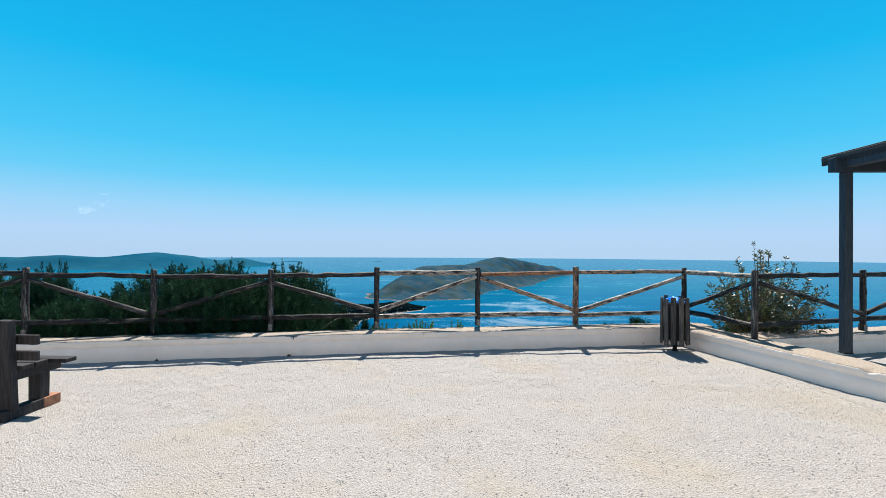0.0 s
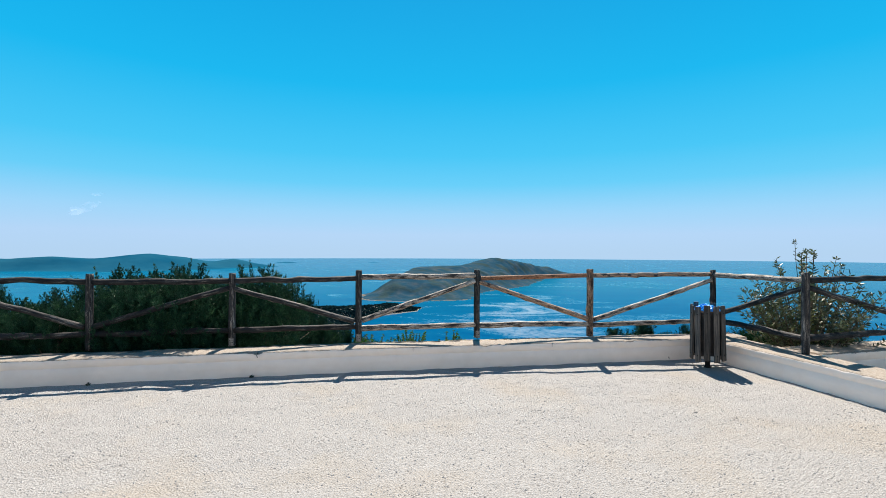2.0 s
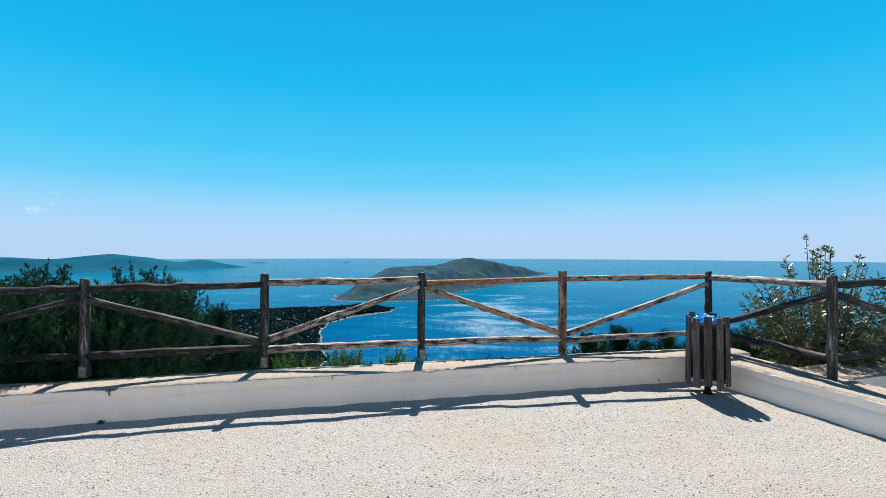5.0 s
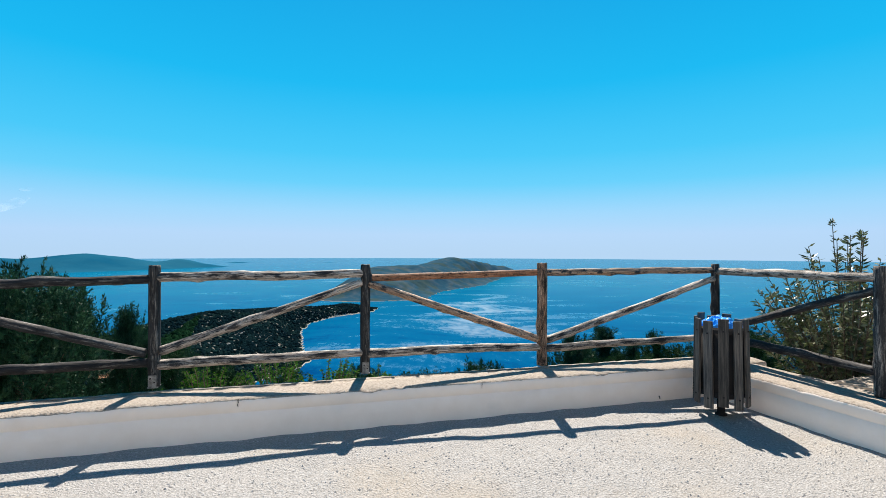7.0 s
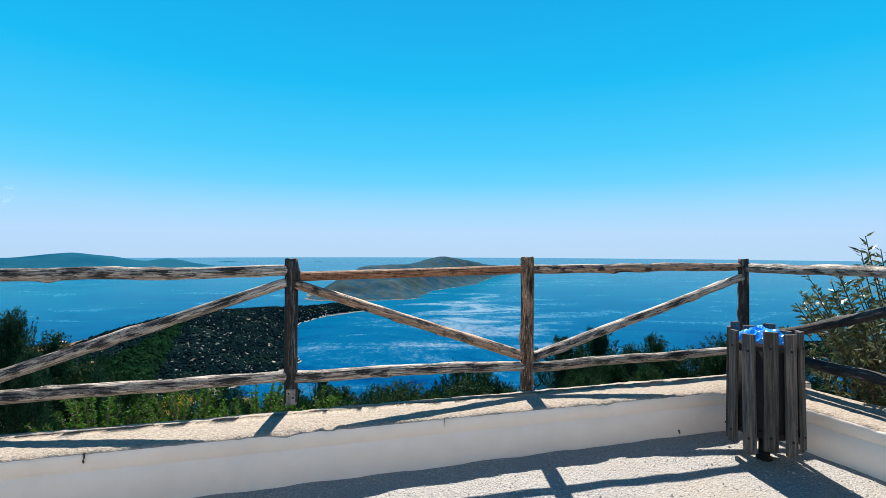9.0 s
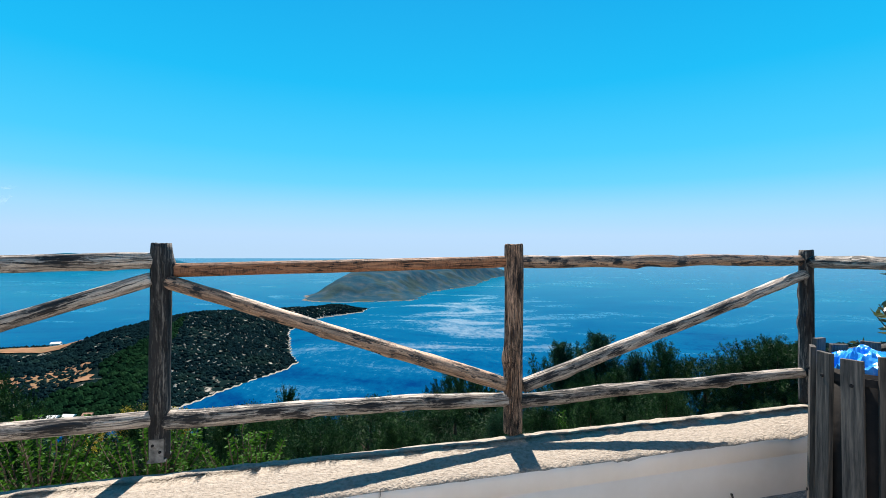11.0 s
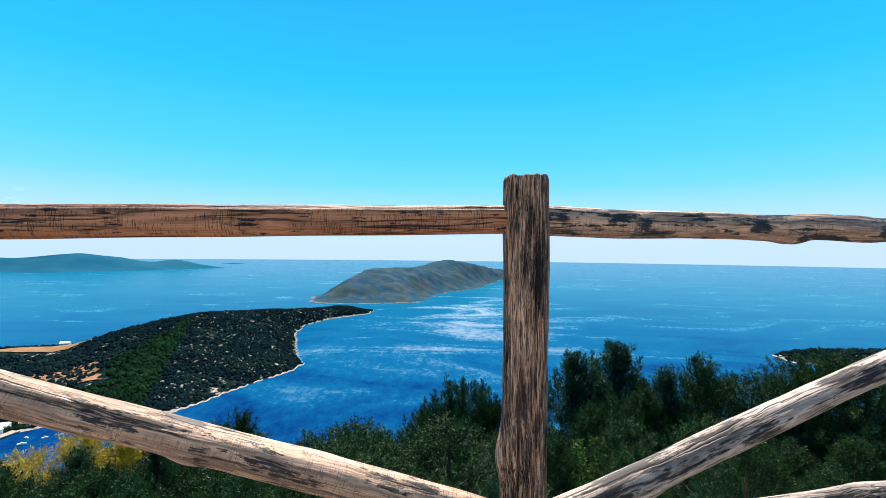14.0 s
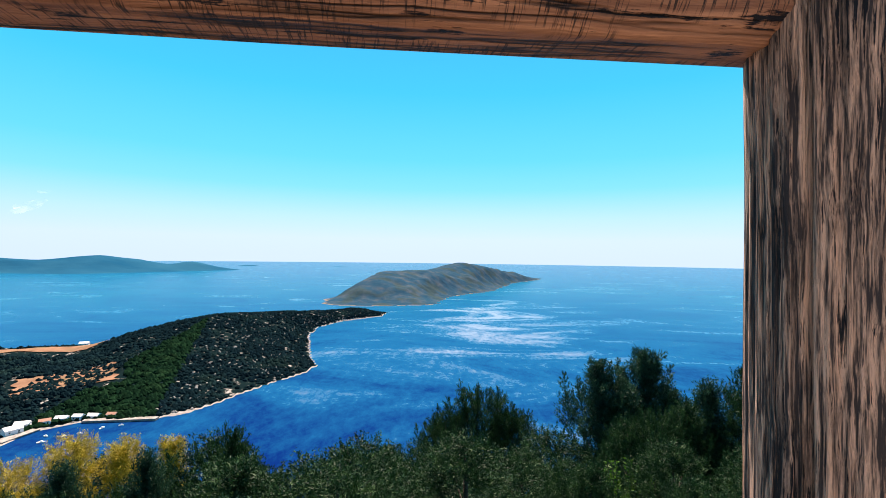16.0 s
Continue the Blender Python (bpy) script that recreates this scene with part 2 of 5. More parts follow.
M_DARKJUN = mat("dark_juniper", [(0.3, (0.00522, 0.0288, 0.0184)), (0.55, (0.0174, 0.0612, 0.0326)), (0.72, (0.0696, 0.148, 0.0694))], scale=5.0, bump=0, rough=0.55, spec=0.09, per_object=0.45, island=True, sheer=0.15)
M_OLEANDER = mat("oleander_leaf", [(0.3, (0.0268, 0.0446, 0.0179)), (0.5, (0.0756, 0.098, 0.0402)), (0.68, (0.187, 0.192, 0.116))], scale=5, bump=0, rough=0.4, spec=0.5, per_object=0.4, island=True, sheer=0.25)
M_LENTISK = mat("bright_leaf", [(0.3, (0.0179, 0.0595, 0.00893)), (0.55, (0.0416, 0.131, 0.0119)), (0.75, (0.0774, 0.19, 0.0208))], scale=4, bump=0, rough=0.6, spec=0.15, per_object=0.35, island=True, sheer=0.4)
M_BROOM = mat("broom_flower", [(0.3, (0.225, 0.195, 0.009)), (0.5, (0.435, 0.345, 0.015)), (0.7, (0.555, 0.465, 0.045))], scale=5, bump=0, rough=0.7, per_object=0.3, island=True)
M_STEM = mat("stem_bark", [(0.35, (0.05, 0.04, 0.03)), (0.65, (0.15, 0.12, 0.09))], scale=30, bump=0.5, rough=0.9)
# haze tint: dark tones of slope and scrub are pushed to blue-green
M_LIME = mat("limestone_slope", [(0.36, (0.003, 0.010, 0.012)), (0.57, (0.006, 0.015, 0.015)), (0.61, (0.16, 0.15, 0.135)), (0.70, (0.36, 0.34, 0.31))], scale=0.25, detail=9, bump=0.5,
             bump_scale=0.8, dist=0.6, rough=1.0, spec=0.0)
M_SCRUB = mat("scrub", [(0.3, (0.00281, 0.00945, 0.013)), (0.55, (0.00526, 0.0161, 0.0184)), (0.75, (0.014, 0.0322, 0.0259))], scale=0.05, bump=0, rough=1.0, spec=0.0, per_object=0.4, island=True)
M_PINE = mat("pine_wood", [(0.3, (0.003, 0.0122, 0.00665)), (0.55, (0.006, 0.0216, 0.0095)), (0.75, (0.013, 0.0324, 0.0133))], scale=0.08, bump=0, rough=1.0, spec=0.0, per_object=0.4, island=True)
M_SHORE = mat("pale_rock", [(0.3, (0.153, 0.142, 0.12)), (0.65, (0.327, 0.311, 0.283))], scale=0.6, bump=0.4, bump_scale=1.5, dist=0.3, rough=1.0, spec=0.0)
M_FIELD = mat("ploughed_field", [(0.3, (0.154, 0.0832, 0.0512)), (0.65, (0.256, 0.154, 0.096))], scale=0.15, bump=0.2, bump_scale=1, rough=1.0, spec=0.0, spots=(0.06, (0.1, 0.1, 0.05), 0.5, 0.65, 0.6))
# bare island slopes, their colour shifted to blue to carry the haze
M_ISLE = mat("hazy_island", [(0.3, (0.0103, 0.0494, 0.082)), (0.5, (0.0236, 0.0608, 0.09)), (0.68, (0.0606, 0.082, 0.096))], scale=0.045, detail=12, bump=0.45, bump_scale=0.05, dist=6, rough=1.0, spec=0.0,
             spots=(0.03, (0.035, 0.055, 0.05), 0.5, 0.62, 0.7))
# distance haze is put into the blue of the far hills and islets
M_FARISLE = mat("far_hazy_hills", [(0.3, (0.004, 0.062, 0.118)), (0.65, (0.014, 0.088, 0.142))], scale=0.004, detail=8, bump=0.5, bump_scale=0.02, dist=8, rough=1.0, spec=0.0)
M_TANROCK = mat("tan_shore_rock", [(0.3, (0.10, 0.085, 0.07)), (0.65, (0.20, 0.17, 0.14))], scale=0.2, bump=0.3, bump_scale=0.6, dist=0.5, rough=1.0, spec=0.0)
M_WHITE = mat("white_wall", [(0.3, (0.72, 0.71, 0.68)), (0.7, (0.82, 0.81, 0.79))], scale=0.8, bump=0, rough=0.8)
M_TILE = mat("clay_roof", [(0.3, (0.33, 0.17, 0.11)), (0.7, (0.45, 0.26, 0.18))], scale=1.0, bump=0, rough=0.9)

M_SEA = bpy.data.materials.new("sea_water")
M_SEA.use_nodes = True
n, l = M_SEA.node_tree.nodes, M_SEA.node_tree.links
b = n["Principled BSDF"]
tc = n.new("ShaderNodeTexCoord")


def sea_noise(scale, detail, rough, stretch, turn, distort=0.0):
    mp = n.new("ShaderNodeMapping")
    mp.inputs["Scale"].default_value, mp.inputs["Rotation"].default_value = (*stretch, 1), (0, 0, turn)
    l.new(tc.outputs["Object"], mp.inputs["Vector"])
    t = n.new("ShaderNodeTexNoise")
    t.inputs["Scale"].default_value, t.inputs["Detail"].default_value = scale, detail
    t.inputs["Roughness"].default_value, t.inputs["Distortion"].default_value = rough, distort
    l.new(mp.outputs["Vector"], t.inputs["Vector"])
    return t.outputs["Fac"]


def sea_range(v, lo, hi, a, c):
    mr = n.new("ShaderNodeMapRange")
    mr.inputs["From Min"].default_value, mr.inputs["From Max"].default_value = lo, hi
    mr.inputs["To Min"].default_value, mr.inputs["To Max"].default_value = a, c
    l.new(v, mr.inputs["Value"])
    return mr.outputs["Result"]


def sea_math(op, a, c):
    q = n.new("ShaderNodeMath")
    q.operation = op
    for k, v in enumerate((a, c)):
        if isinstance(v, (int, float)):
            q.inputs[k].default_value = v
        else:
            l.new(v, q.inputs[k])
    return q.outputs["Value"]


# gusts roughen the water in ragged streaks
gust = sea_noise(0.0085, 12, 0.62, (0.75, 1.35), 0.30, 1.4)
chop = sea_noise(0.16, 9, 0.82, (1.3, 0.6), 0.25)
where = n.new("ShaderNodeVectorMath")
where.operation = "DISTANCE"
sq = n.new("ShaderNodeVectorMath")
sq.operation = "MULTIPLY"
sq.inputs[1].default_value = (1 / 130, 1 / 330, 0)
l.new(tc.outputs["Object"], sq.inputs[0])
l.new(sq.outputs["Vector"], where.inputs[0])
where.inputs[1].default_value = (75 / 130, 500 / 330, 0)
# sun glitter lane, placed to fit the view, also pales the water's colour
sun_lane = sea_range(where.outputs["Value"], 0.1, 1.5, 0.13, -0.02)
wind = sea_math("ADD", sea_math("ADD", gust, sun_lane), sea_math("MULTIPLY", sea_math("SUBTRACT", chop, 0.5), 0.52))
l.new(sea_range(wind, 0.58, 0.76, 0.15, 0.62), b.inputs["Roughness"])
l.new(sea_range(wind, 0.58, 0.77, 1.02, 1.55), b.inputs["IOR"])
b.inputs["Specular IOR Level"].default_value = 0.22
# base colour by distance: deep indigo near, turquoise and paler outward, with haze put in
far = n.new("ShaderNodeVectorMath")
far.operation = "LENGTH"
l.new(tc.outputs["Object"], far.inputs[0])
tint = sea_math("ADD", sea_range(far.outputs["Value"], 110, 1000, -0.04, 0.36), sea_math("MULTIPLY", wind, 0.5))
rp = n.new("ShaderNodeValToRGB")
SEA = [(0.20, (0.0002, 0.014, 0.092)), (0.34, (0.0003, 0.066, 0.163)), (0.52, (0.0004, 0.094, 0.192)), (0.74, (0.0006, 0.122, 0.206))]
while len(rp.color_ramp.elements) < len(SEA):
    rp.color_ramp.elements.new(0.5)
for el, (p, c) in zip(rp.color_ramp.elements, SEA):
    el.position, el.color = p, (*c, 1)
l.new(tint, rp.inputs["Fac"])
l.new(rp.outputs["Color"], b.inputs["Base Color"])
bp = n.new("ShaderNodeBump")
bp.inputs["Strength"].default_value, bp.inputs["Distance"].default_value = 0.35, 0.5
l.new(sea_noise(0.4, 8, 0.6, (1.0, 1.0), 0.2), bp.inputs["Height"])
l.new(bp.outputs["Normal"], b.inputs["Normal"])


# ---- mesh helpers ----
def mesh_of(name, verts, faces, mats, smooth=True, index=None):
    me = bpy.data.meshes.new(name)
    me.from_pydata([tuple(v) for v in verts], [], [tuple(f) for f in faces])
    for m in mats if isinstance(mats, (list, tuple)) else [mats]:
        me.materials.append(m)
    if index is not None:
        me.polygons.foreach_set("material_index", np.asarray(index, dtype=np.int32))
    if smooth:
        me.polygons.foreach_set("use_smooth", np.ones(len(me.polygons), dtype=bool))
    me.update()
    return me


def part(name, bm, material, parent, label=""):
    """One mesh object under a thing; bm is a bmesh or a mesh."""
    if isinstance(bm, bmesh.types.BMesh):
        me = bpy.data.meshes.new(name)
        bm.to_mesh(me)
        bm.free()
        me.materials.append(material)
    else:
        me = bm
    ob = new(name, me)
    ob.parent = parent
    return tagged(ob, label)


def thing(name, label, category, at=(0, 0, 0), group="", turn=0.0):
    ob = new(name)
    ob.matrix_world = pose(*at, 0, 0, turn)
    return tagged(ob, label, category, group)


def box(size, at=(0, 0, 0), bevel=0.006, rot=None, jitter=0.0):
    bm = bmesh.new()
    bmesh.ops.create_cube(bm, size=1.0)
    bmesh.ops.scale(bm, vec=size, verts=bm.verts)
    if bevel:
        bmesh.ops.bevel(bm, geom=bm.edges[:], offset=min(bevel, min(size) * 0.4), segments=2, affect="EDGES", profile=0.6)
    if jitter:
        for v in bm.verts:
            v.co += noise.noise_vector(v.co * 9 + Vector(at) * 3.1) * jitter
    if rot is not None:
        bmesh.ops.transform(bm, matrix=rot, verts=bm.verts)
    bmesh.ops.translate(bm, vec=at, verts=bm.verts)
    return bm


def log_mesh(name, length, r0, r1, seed, sides=18, steps=None, bend=0.02, rough=0.06, groove=0.0, flat=0.0, knots=0, material=None, cap=0.006, ends=0.05, splits=()):
    """A weathered log along local z, from 0 to length: uneven girth, a wandering axis, drying cracks, knots, closed ends."""
    steps = steps or max(10, int(length / 0.05))
    rnd = random.Random(seed)
    bumps = [(rnd.uniform(0.1, 0.9) * length, rnd.uniform(0, 6.28), rnd.uniform(0.16, 0.34), rnd.uniform(0.03, 0.06)) for _ in range(knots)]
    verts, faces = [], []
    ph = rnd.uniform(0, 50)
    for i in range(steps + 1):
        s = i / steps
        z = s * length
        r = r0 + (r1 - r0) * s
        env = math.sin(math.pi * s)
        cx = bend * env * (noise.noise((ph, z * 1.3, 0)) + 0.5 * noise.noise((ph, z * 4, 9)))
        cy = bend * env * (noise.noise((ph + 7, z * 1.3, 3)) + 0.5 * noise.noise((ph, z * 4, 4)))
        end = min(z, length - z)
        round_off = 1 - ends * max(0, 1 - end / 0.012) ** 2
        for k in range(sides):
            a = 2 * math.pi * k / sides
            ca, sa = math.cos(a), math.sin(a)
            q = 1 + rough * (noise.noise((ca * 1.2 + ph, sa * 1.2, z * 3)) + 0.6 * noise.noise((ca * 3, sa * 3 + ph, z * 9)))
            if groove:
                g = noise.noise((ca * 9 + ph, sa * 9, z * 1.1)) + 0.7 * noise.noise((ca * 22, sa * 22 + ph, z * 2.0))
                q -= groove * max(0.0, g) + groove * 2.6 * max(0.0, noise.noise((ca * 5, sa * 5 + ph, z * 0.35)) - 0.42)
            for zk, ak, hk, wk in bumps:
                da = (a - ak + math.pi) % (2 * math.pi) - math.pi
                q += hk * math.exp(-((z - zk) / wk) ** 2 - (da * r / wk) ** 2 * 1.6)
            for ak, wk, dk, za, zb in splits:
                off = (a - ak - 0.10 * noise.noise((z * 3.0, ak, 1)) + math.pi) % (2 * math.pi) - math.pi
                if za < z < zb:
                    q -= dk * max(0.0, 1 - abs(off) / wk) * min(1, (z - za) / 0.08, (zb - z) / 0.08)
            rr = r * q * round_off
            if flat:
                rr = min(rr, r * (1 - flat) / max(abs(ca), abs(sa), 1e-3))
            dz = cap * noise.noise((ca * 2.3 + ph, sa * 2.3, 5.0)) if i in (0, steps) else 0
            verts.append((cx + rr * ca, cy + rr * sa, z + dz))
    for i in range(steps):
        for k in range(sides):
            a, b2 = i * sides + k, i * sides + (k + 1) % sides
            faces.append((a, b2, b2 + sides, a + sides))
    top = len(verts)
    verts.append((0, 0, length - 0.002))
    verts.append((0, 0, 0.002))
    for k in range(sides):
        k2 = (k + 1) % sides
        faces.append((steps * sides + k, steps * sides + k2, top))
        faces.append((k2, k, top + 1))
    return mesh_of(name, verts, faces, material)


def along(a, b):
    """The pose whose z runs from a to b."""
    a, b = Vector(a), Vector(b)
    return Matrix.Translation(a) @ (b - a).to_track_quat("Z", "Y").to_matrix().to_4x4()


def tube_into(verts, faces, pts, r0, r1, sides=5):
    base = len(verts)
    for i, p in enumerate(pts):
        d = (pts[min(i + 1, len(pts) - 1)] - pts[max(i - 1, 0)]).normalized()
        u = d.orthogonal().normalized()
        w = d.cross(u)
        r = r0 + (r1 - r0) * i / (len(pts) - 1)
        for k in range(sides):
            a = 2 * math.pi * k / sides
            verts.append(p + u * (r * math.cos(a)) + w * (r * math.sin(a)))
    for i in range(len(pts) - 1):
        for k in range(sides):
            a, b2 = base + i * sides + k, base + i * sides + (k + 1) % sides
            faces.append((a, b2, b2 + sides, a + sides))


# ---- gravel yard ----
def front_y(x):
    """Inner face of the parapet along the sea side."""
    return 7.146 + 0.195 * x - (0.04 * (x + 1.0) if x < -1.0 else 0.0) * -1.0


def side_x(y):
    """Inner face of the parapet along the right side."""
    return 3.70 + (7.56 - y) * 0.285


def grid_mesh(name, xs, ys, height, material):
    verts = [(x, y, height(x, y)) for y in ys for x in xs]
    w = len(xs)
    faces = [(j * w + i, j * w + i + 1, (j + 1) * w + i + 1, (j + 1) * w + i) for j in range(len(ys) - 1) for i in range(w - 1)]
    return mesh_of(name, verts, faces, material)


def yard_z(x, y):
    return 0.014 * noise.noise((x * 1.3, y * 1.3, 0)) + 0.009 * noise.noise((x * 4, y * 4, 2)) + 0.007 * noise.noise((x * 9, y * 9, 4)) * max(0.0, 0.4 + noise.noise((x * 0.8, y * 0.8, 7)))


def yard_mesh():
    """The yard ends under the parapets."""
    xs, vs = np.linspace(-16, 16, 520), 1 - (1 - np.linspace(0, 1, 380)) ** 1.35
    verts = []
    for v in vs:
        for x in xs:
            end = front_y(min(x, 3.9)) + 0.2 if x < 4.1 else min(6.95 + 0.297 * (x - 4.4), 9.0)
            y = -12 + (end + 12) * v
            verts.append((x, y, yard_z(x, y)))
    w = len(xs)
    faces = [(j * w + i, j * w + i + 1, (j + 1) * w + i + 1, (j + 1) * w + i) for j in range(len(vs) - 1) for i in range(w - 1)]
    return mesh_of("ground", verts, faces, M_GRAVEL)


yard = tagged(new("ground", yard_mesh()),
              "pale beige crushed gravel yard, raked and trodden", "ground", kind="structure")


def pebbles():
    rnd = np.random.RandomState(5)
    verts, faces = [], []
    octa = np.array([(1, 0, 0), (0, 1, 0), (-1, 0, 0), (0, -1, 0), (0, 0, 1)], float)
    count = 0
    while count < 34000:
        y = 1.4 + 7.0 * rnd.rand()
        x = -5.5 + 11 * rnd.rand()
        if y > front_y(x) - 0.01 or x > side_x(y) - 0.01:
            continue
        s = 0.003 + 0.006 * rnd.rand() ** 3
        a = rnd.rand() * 6.28
        p = octa * (s * (0.7 + 0.8 * rnd.rand(5, 1)))
        p[:, 2] *= 0.7
        c, d = math.cos(a), math.sin(a)
        z = yard_z(x, y)
        b0 = len(verts)
        for q in p:
            verts.append((x + q[0] * c - q[1] * d, y + q[0] * d + q[1] * c, z + q[2] + 0.001))
        faces += [(b0, b0 + 1, b0 + 4), (b0 + 1, b0 + 2, b0 + 4), (b0 + 2, b0 + 3, b0 + 4), (b0 + 3, b0, b0 + 4)]
        count += 1
    return mesh_of("gravel_stones", verts, faces, M_PEBBLE, smooth=False)


tagged(new("gravel_stones", pebbles()), "loose pale limestone chips on the yard", "gravel", kind="stuff")


# ---- parapet walls ----
def wall_strip(name, pts, thick, top, seed, label):
    """A low parapet along a line; its left side is the outer one. Plastered inner face, rough cement top with chipped edges."""
    P = [Vector(p) for p in pts]
    seg = [(P[i + 1] - P[i]).length for i in range(len(P) - 1)]
    total = sum(seg)
    stations = list(np.arange(0, total, 0.03)) + [total]
    # across, up, whether it is the face
    prof = [(0.0, -0.10), (0.0, 0.0), (0.0, 0.10), (0.0, 0.188), (0.0035, 0.191), (0.0, 0.194), (0.0, top - 0.03), (0.003, top - 0.012), (0.016, top - 0.002), (0.06, top), (0.14, top), (0.22, top),
            (0.30, top), (thick - 0.09, top), (thick - 0.05, top), (thick - 0.01, top - 0.01), (thick, top - 0.05), (thick, 0.0), (thick, -0.9)]
    verts, faces, idx = [], [], []
    for s in stations:
        k, r = 0, s
        while k < len(seg) - 1 and r > seg[k]:
            r -= seg[k]
            k += 1
        d = (P[k + 1] - P[k]).normalized()
        nrm = Vector((-d.y, d.x, 0))
        p = P[k] + d * r
        for a, h in prof:
            o = 0.006 * noise.noise((s * 1.7, h * 4, seed)) + 0.003 * noise.noise((s * 9, h * 12, seed))
            z = h
            if h > top - 0.04 and a < 0.1:
                chip = max(0.0, noise.noise((s * 5, seed, 1)) - 0.1) * 0.045 + 0.014 * noise.noise((s * 23, a * 40, seed))
                z -= abs(chip) * (1 if a < 0.05 else 0.3)
                o += abs(chip) * 0.7
            elif h >= top - 0.011:
                z += 0.006 * noise.noise((s * 4, a * 7, seed)) + 0.005 * noise.noise((s * 17, a * 19, seed))
            q = p + nrm * (a + o)
            verts.append((q.x, q.y, z))
    w = len(prof)
    for i in range(len(stations) - 1):
        for j in range(w - 1):
            faces.append((i * w + j, (i + 1) * w + j, (i + 1) * w + j + 1, i * w + j + 1))
            idx.append(0 if j < 7 or j >= 16 else 1)
    m = len(stations) - 1
    faces.append(tuple(range(w - 1, -1, -1)))
    faces.append(tuple(m * w + j for j in range(w)))
    idx += [0, 0]
    return tagged(new(name, mesh_of(name, verts, faces, [M_PLASTER, M_CEMENT], smooth=True, index=idx)), label, "wall", kind="structure")


TOP = 0.29
CX = 3.64
sea_wall = wall_strip("wall_sea", [(-14.0, front_y(-14.0), 0), (-1.0, front_y(-1.0), 0), (4.25, front_y(4.25), 0)], 0.388, TOP, 1.0,
           "low white plastered parapet with a rough cement top")


def crack_line(x, z0, z1, w, seed):
    """A dark drying crack in the plaster, a jagged sliver a hair proud of the face."""
    verts, faces = [], []
    for i in range(15):
        s = i / 14
        z = z0 + (z1 - z0) * s
        xx = x + 0.014 * noise.noise((z * 22, seed, 0)) + 0.005 * noise.noise((z * 70, seed, 4))
        ww = w * (0.25 + 0.75 * abs(noise.noise((z * 40, seed, 9)))) * (0.3 + s)
        y = front_y(x) - 0.009
        verts += [(xx - ww, y, z), (xx + ww, y, z), (xx + ww, y + 0.02, z), (xx - ww, y + 0.02, z)]
    for i in range(14):
        for j in range(4):
            a, c = i * 4 + j, i * 4 + (j + 1) % 4
            faces.append((a, c, c + 4, a + 4))
    ob = new("crack", mesh_of("crack", verts, faces, M_CRACK, smooth=False))
    ob.parent = sea_wall


M_CRACK = mat("crack_dark", [(0.3, (0.05, 0.045, 0.04)), (0.7, (0.12, 0.10, 0.085))], scale=60, bump=0.3, rough=1.0)
crack_line(-0.40, 0.235, 0.284, 0.0012, 1.0)
crack_line(3.05, 0.02, 0.05, 0.009, 5.0)
crack_line(-2.2, 0.225, 0.285, 0.0012, 3.0)
crack_line(1.4, 0.23, 0.285, 0.0012, 8.0)
wall_strip("wall_side", [(side_x(7.80), 7.80, 0), (side_x(-9.0), -9.0, 0)], 0.50, TOP - 0.004, 2.0, "low white plastered parapet with a chipped cement top")
wall_strip("wall_terrace", [(4.42, 6.84, 0), (9.5, 8.35, 0)], 0.5, TOP + 0.006, 3.0, "low white plastered parapet behind the pergola")

# ---- hillside below the yard, sea ----
def hill_z(x, y):
    d = y - front_y(max(-14, min(x, 12))) - 0.4
    d = max(0.0, d)
    return -0.35 - 0.56 * d + 0.5 * noise.noise((x * 0.12, y * 0.12, 1)) * min(1, d / 4) + 0.07 * noise.noise((x * 0.9, y * 0.9, 3))


hy = np.concatenate([np.linspace(5.0, 30, 90), np.linspace(31, 160, 60)])
hx = np.concatenate([np.linspace(-260, -22, 40), np.linspace(-20, 22, 110), np.linspace(24, 260, 40)])
tagged(new("hillside", grid_mesh("hillside", hx, hy, lambda x, y: hill_z(x, y) if y > 7.2 or abs(x) > 18 or hill_z(x, y) < -0.3 else -0.5, M_SOIL)),
       "steep dark wooded slope falling to the sea", "hillside", kind="structure")

SEA_Z = -74.0


def sea_mesh():
    verts, faces = [(0, 0, SEA_Z)], []
    rings, cols = [60, 120, 240, 480, 960, 1900, 3200, 4900], 96
    for r in rings:
        for k in range(cols):
            a = 2 * math.pi * k / cols
            verts.append((r * math.sin(a), r * math.cos(a), SEA_Z))
    for k in range(cols):
        faces.append((0, 1 + (k + 1) % cols, 1 + k))
    for i in range(len(rings) - 1):
        for k in range(cols):
            a, c = 1 + i * cols + k, 1 + i * cols + (k + 1) % cols
            faces.append((a, c, c + cols, a + cols))
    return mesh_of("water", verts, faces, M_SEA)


tagged(new("water", sea_mesh()), "deep blue open sea with wind streaks, painted glitter lane and haze", "sea", kind="structure")


# ---- headland and islands: a coastline, and a ridge with heights ----
def inside(px, py, poly):
    c = np.zeros(px.shape, bool)
    for (x0, y0), (x1, y1) in zip(poly, poly[1:] + poly[:1]):
        cond = ((y0 > py) != (y1 > py)) & (px < (x1 - x0) * (py - y0) / (y1 - y0 + 1e-9) + x0)
        c ^= cond
    return c


def seg_dist(px, py, a, b):
    ax, ay = a
    dx, dy = b[0] - ax, b[1] - ay
    t = np.clip(((px - ax) * dx + (py - ay) * dy) / (dx * dx + dy * dy + 1e-9), 0, 1)
    return np.hypot(px - ax - t * dx, py - ay - t * dy), t


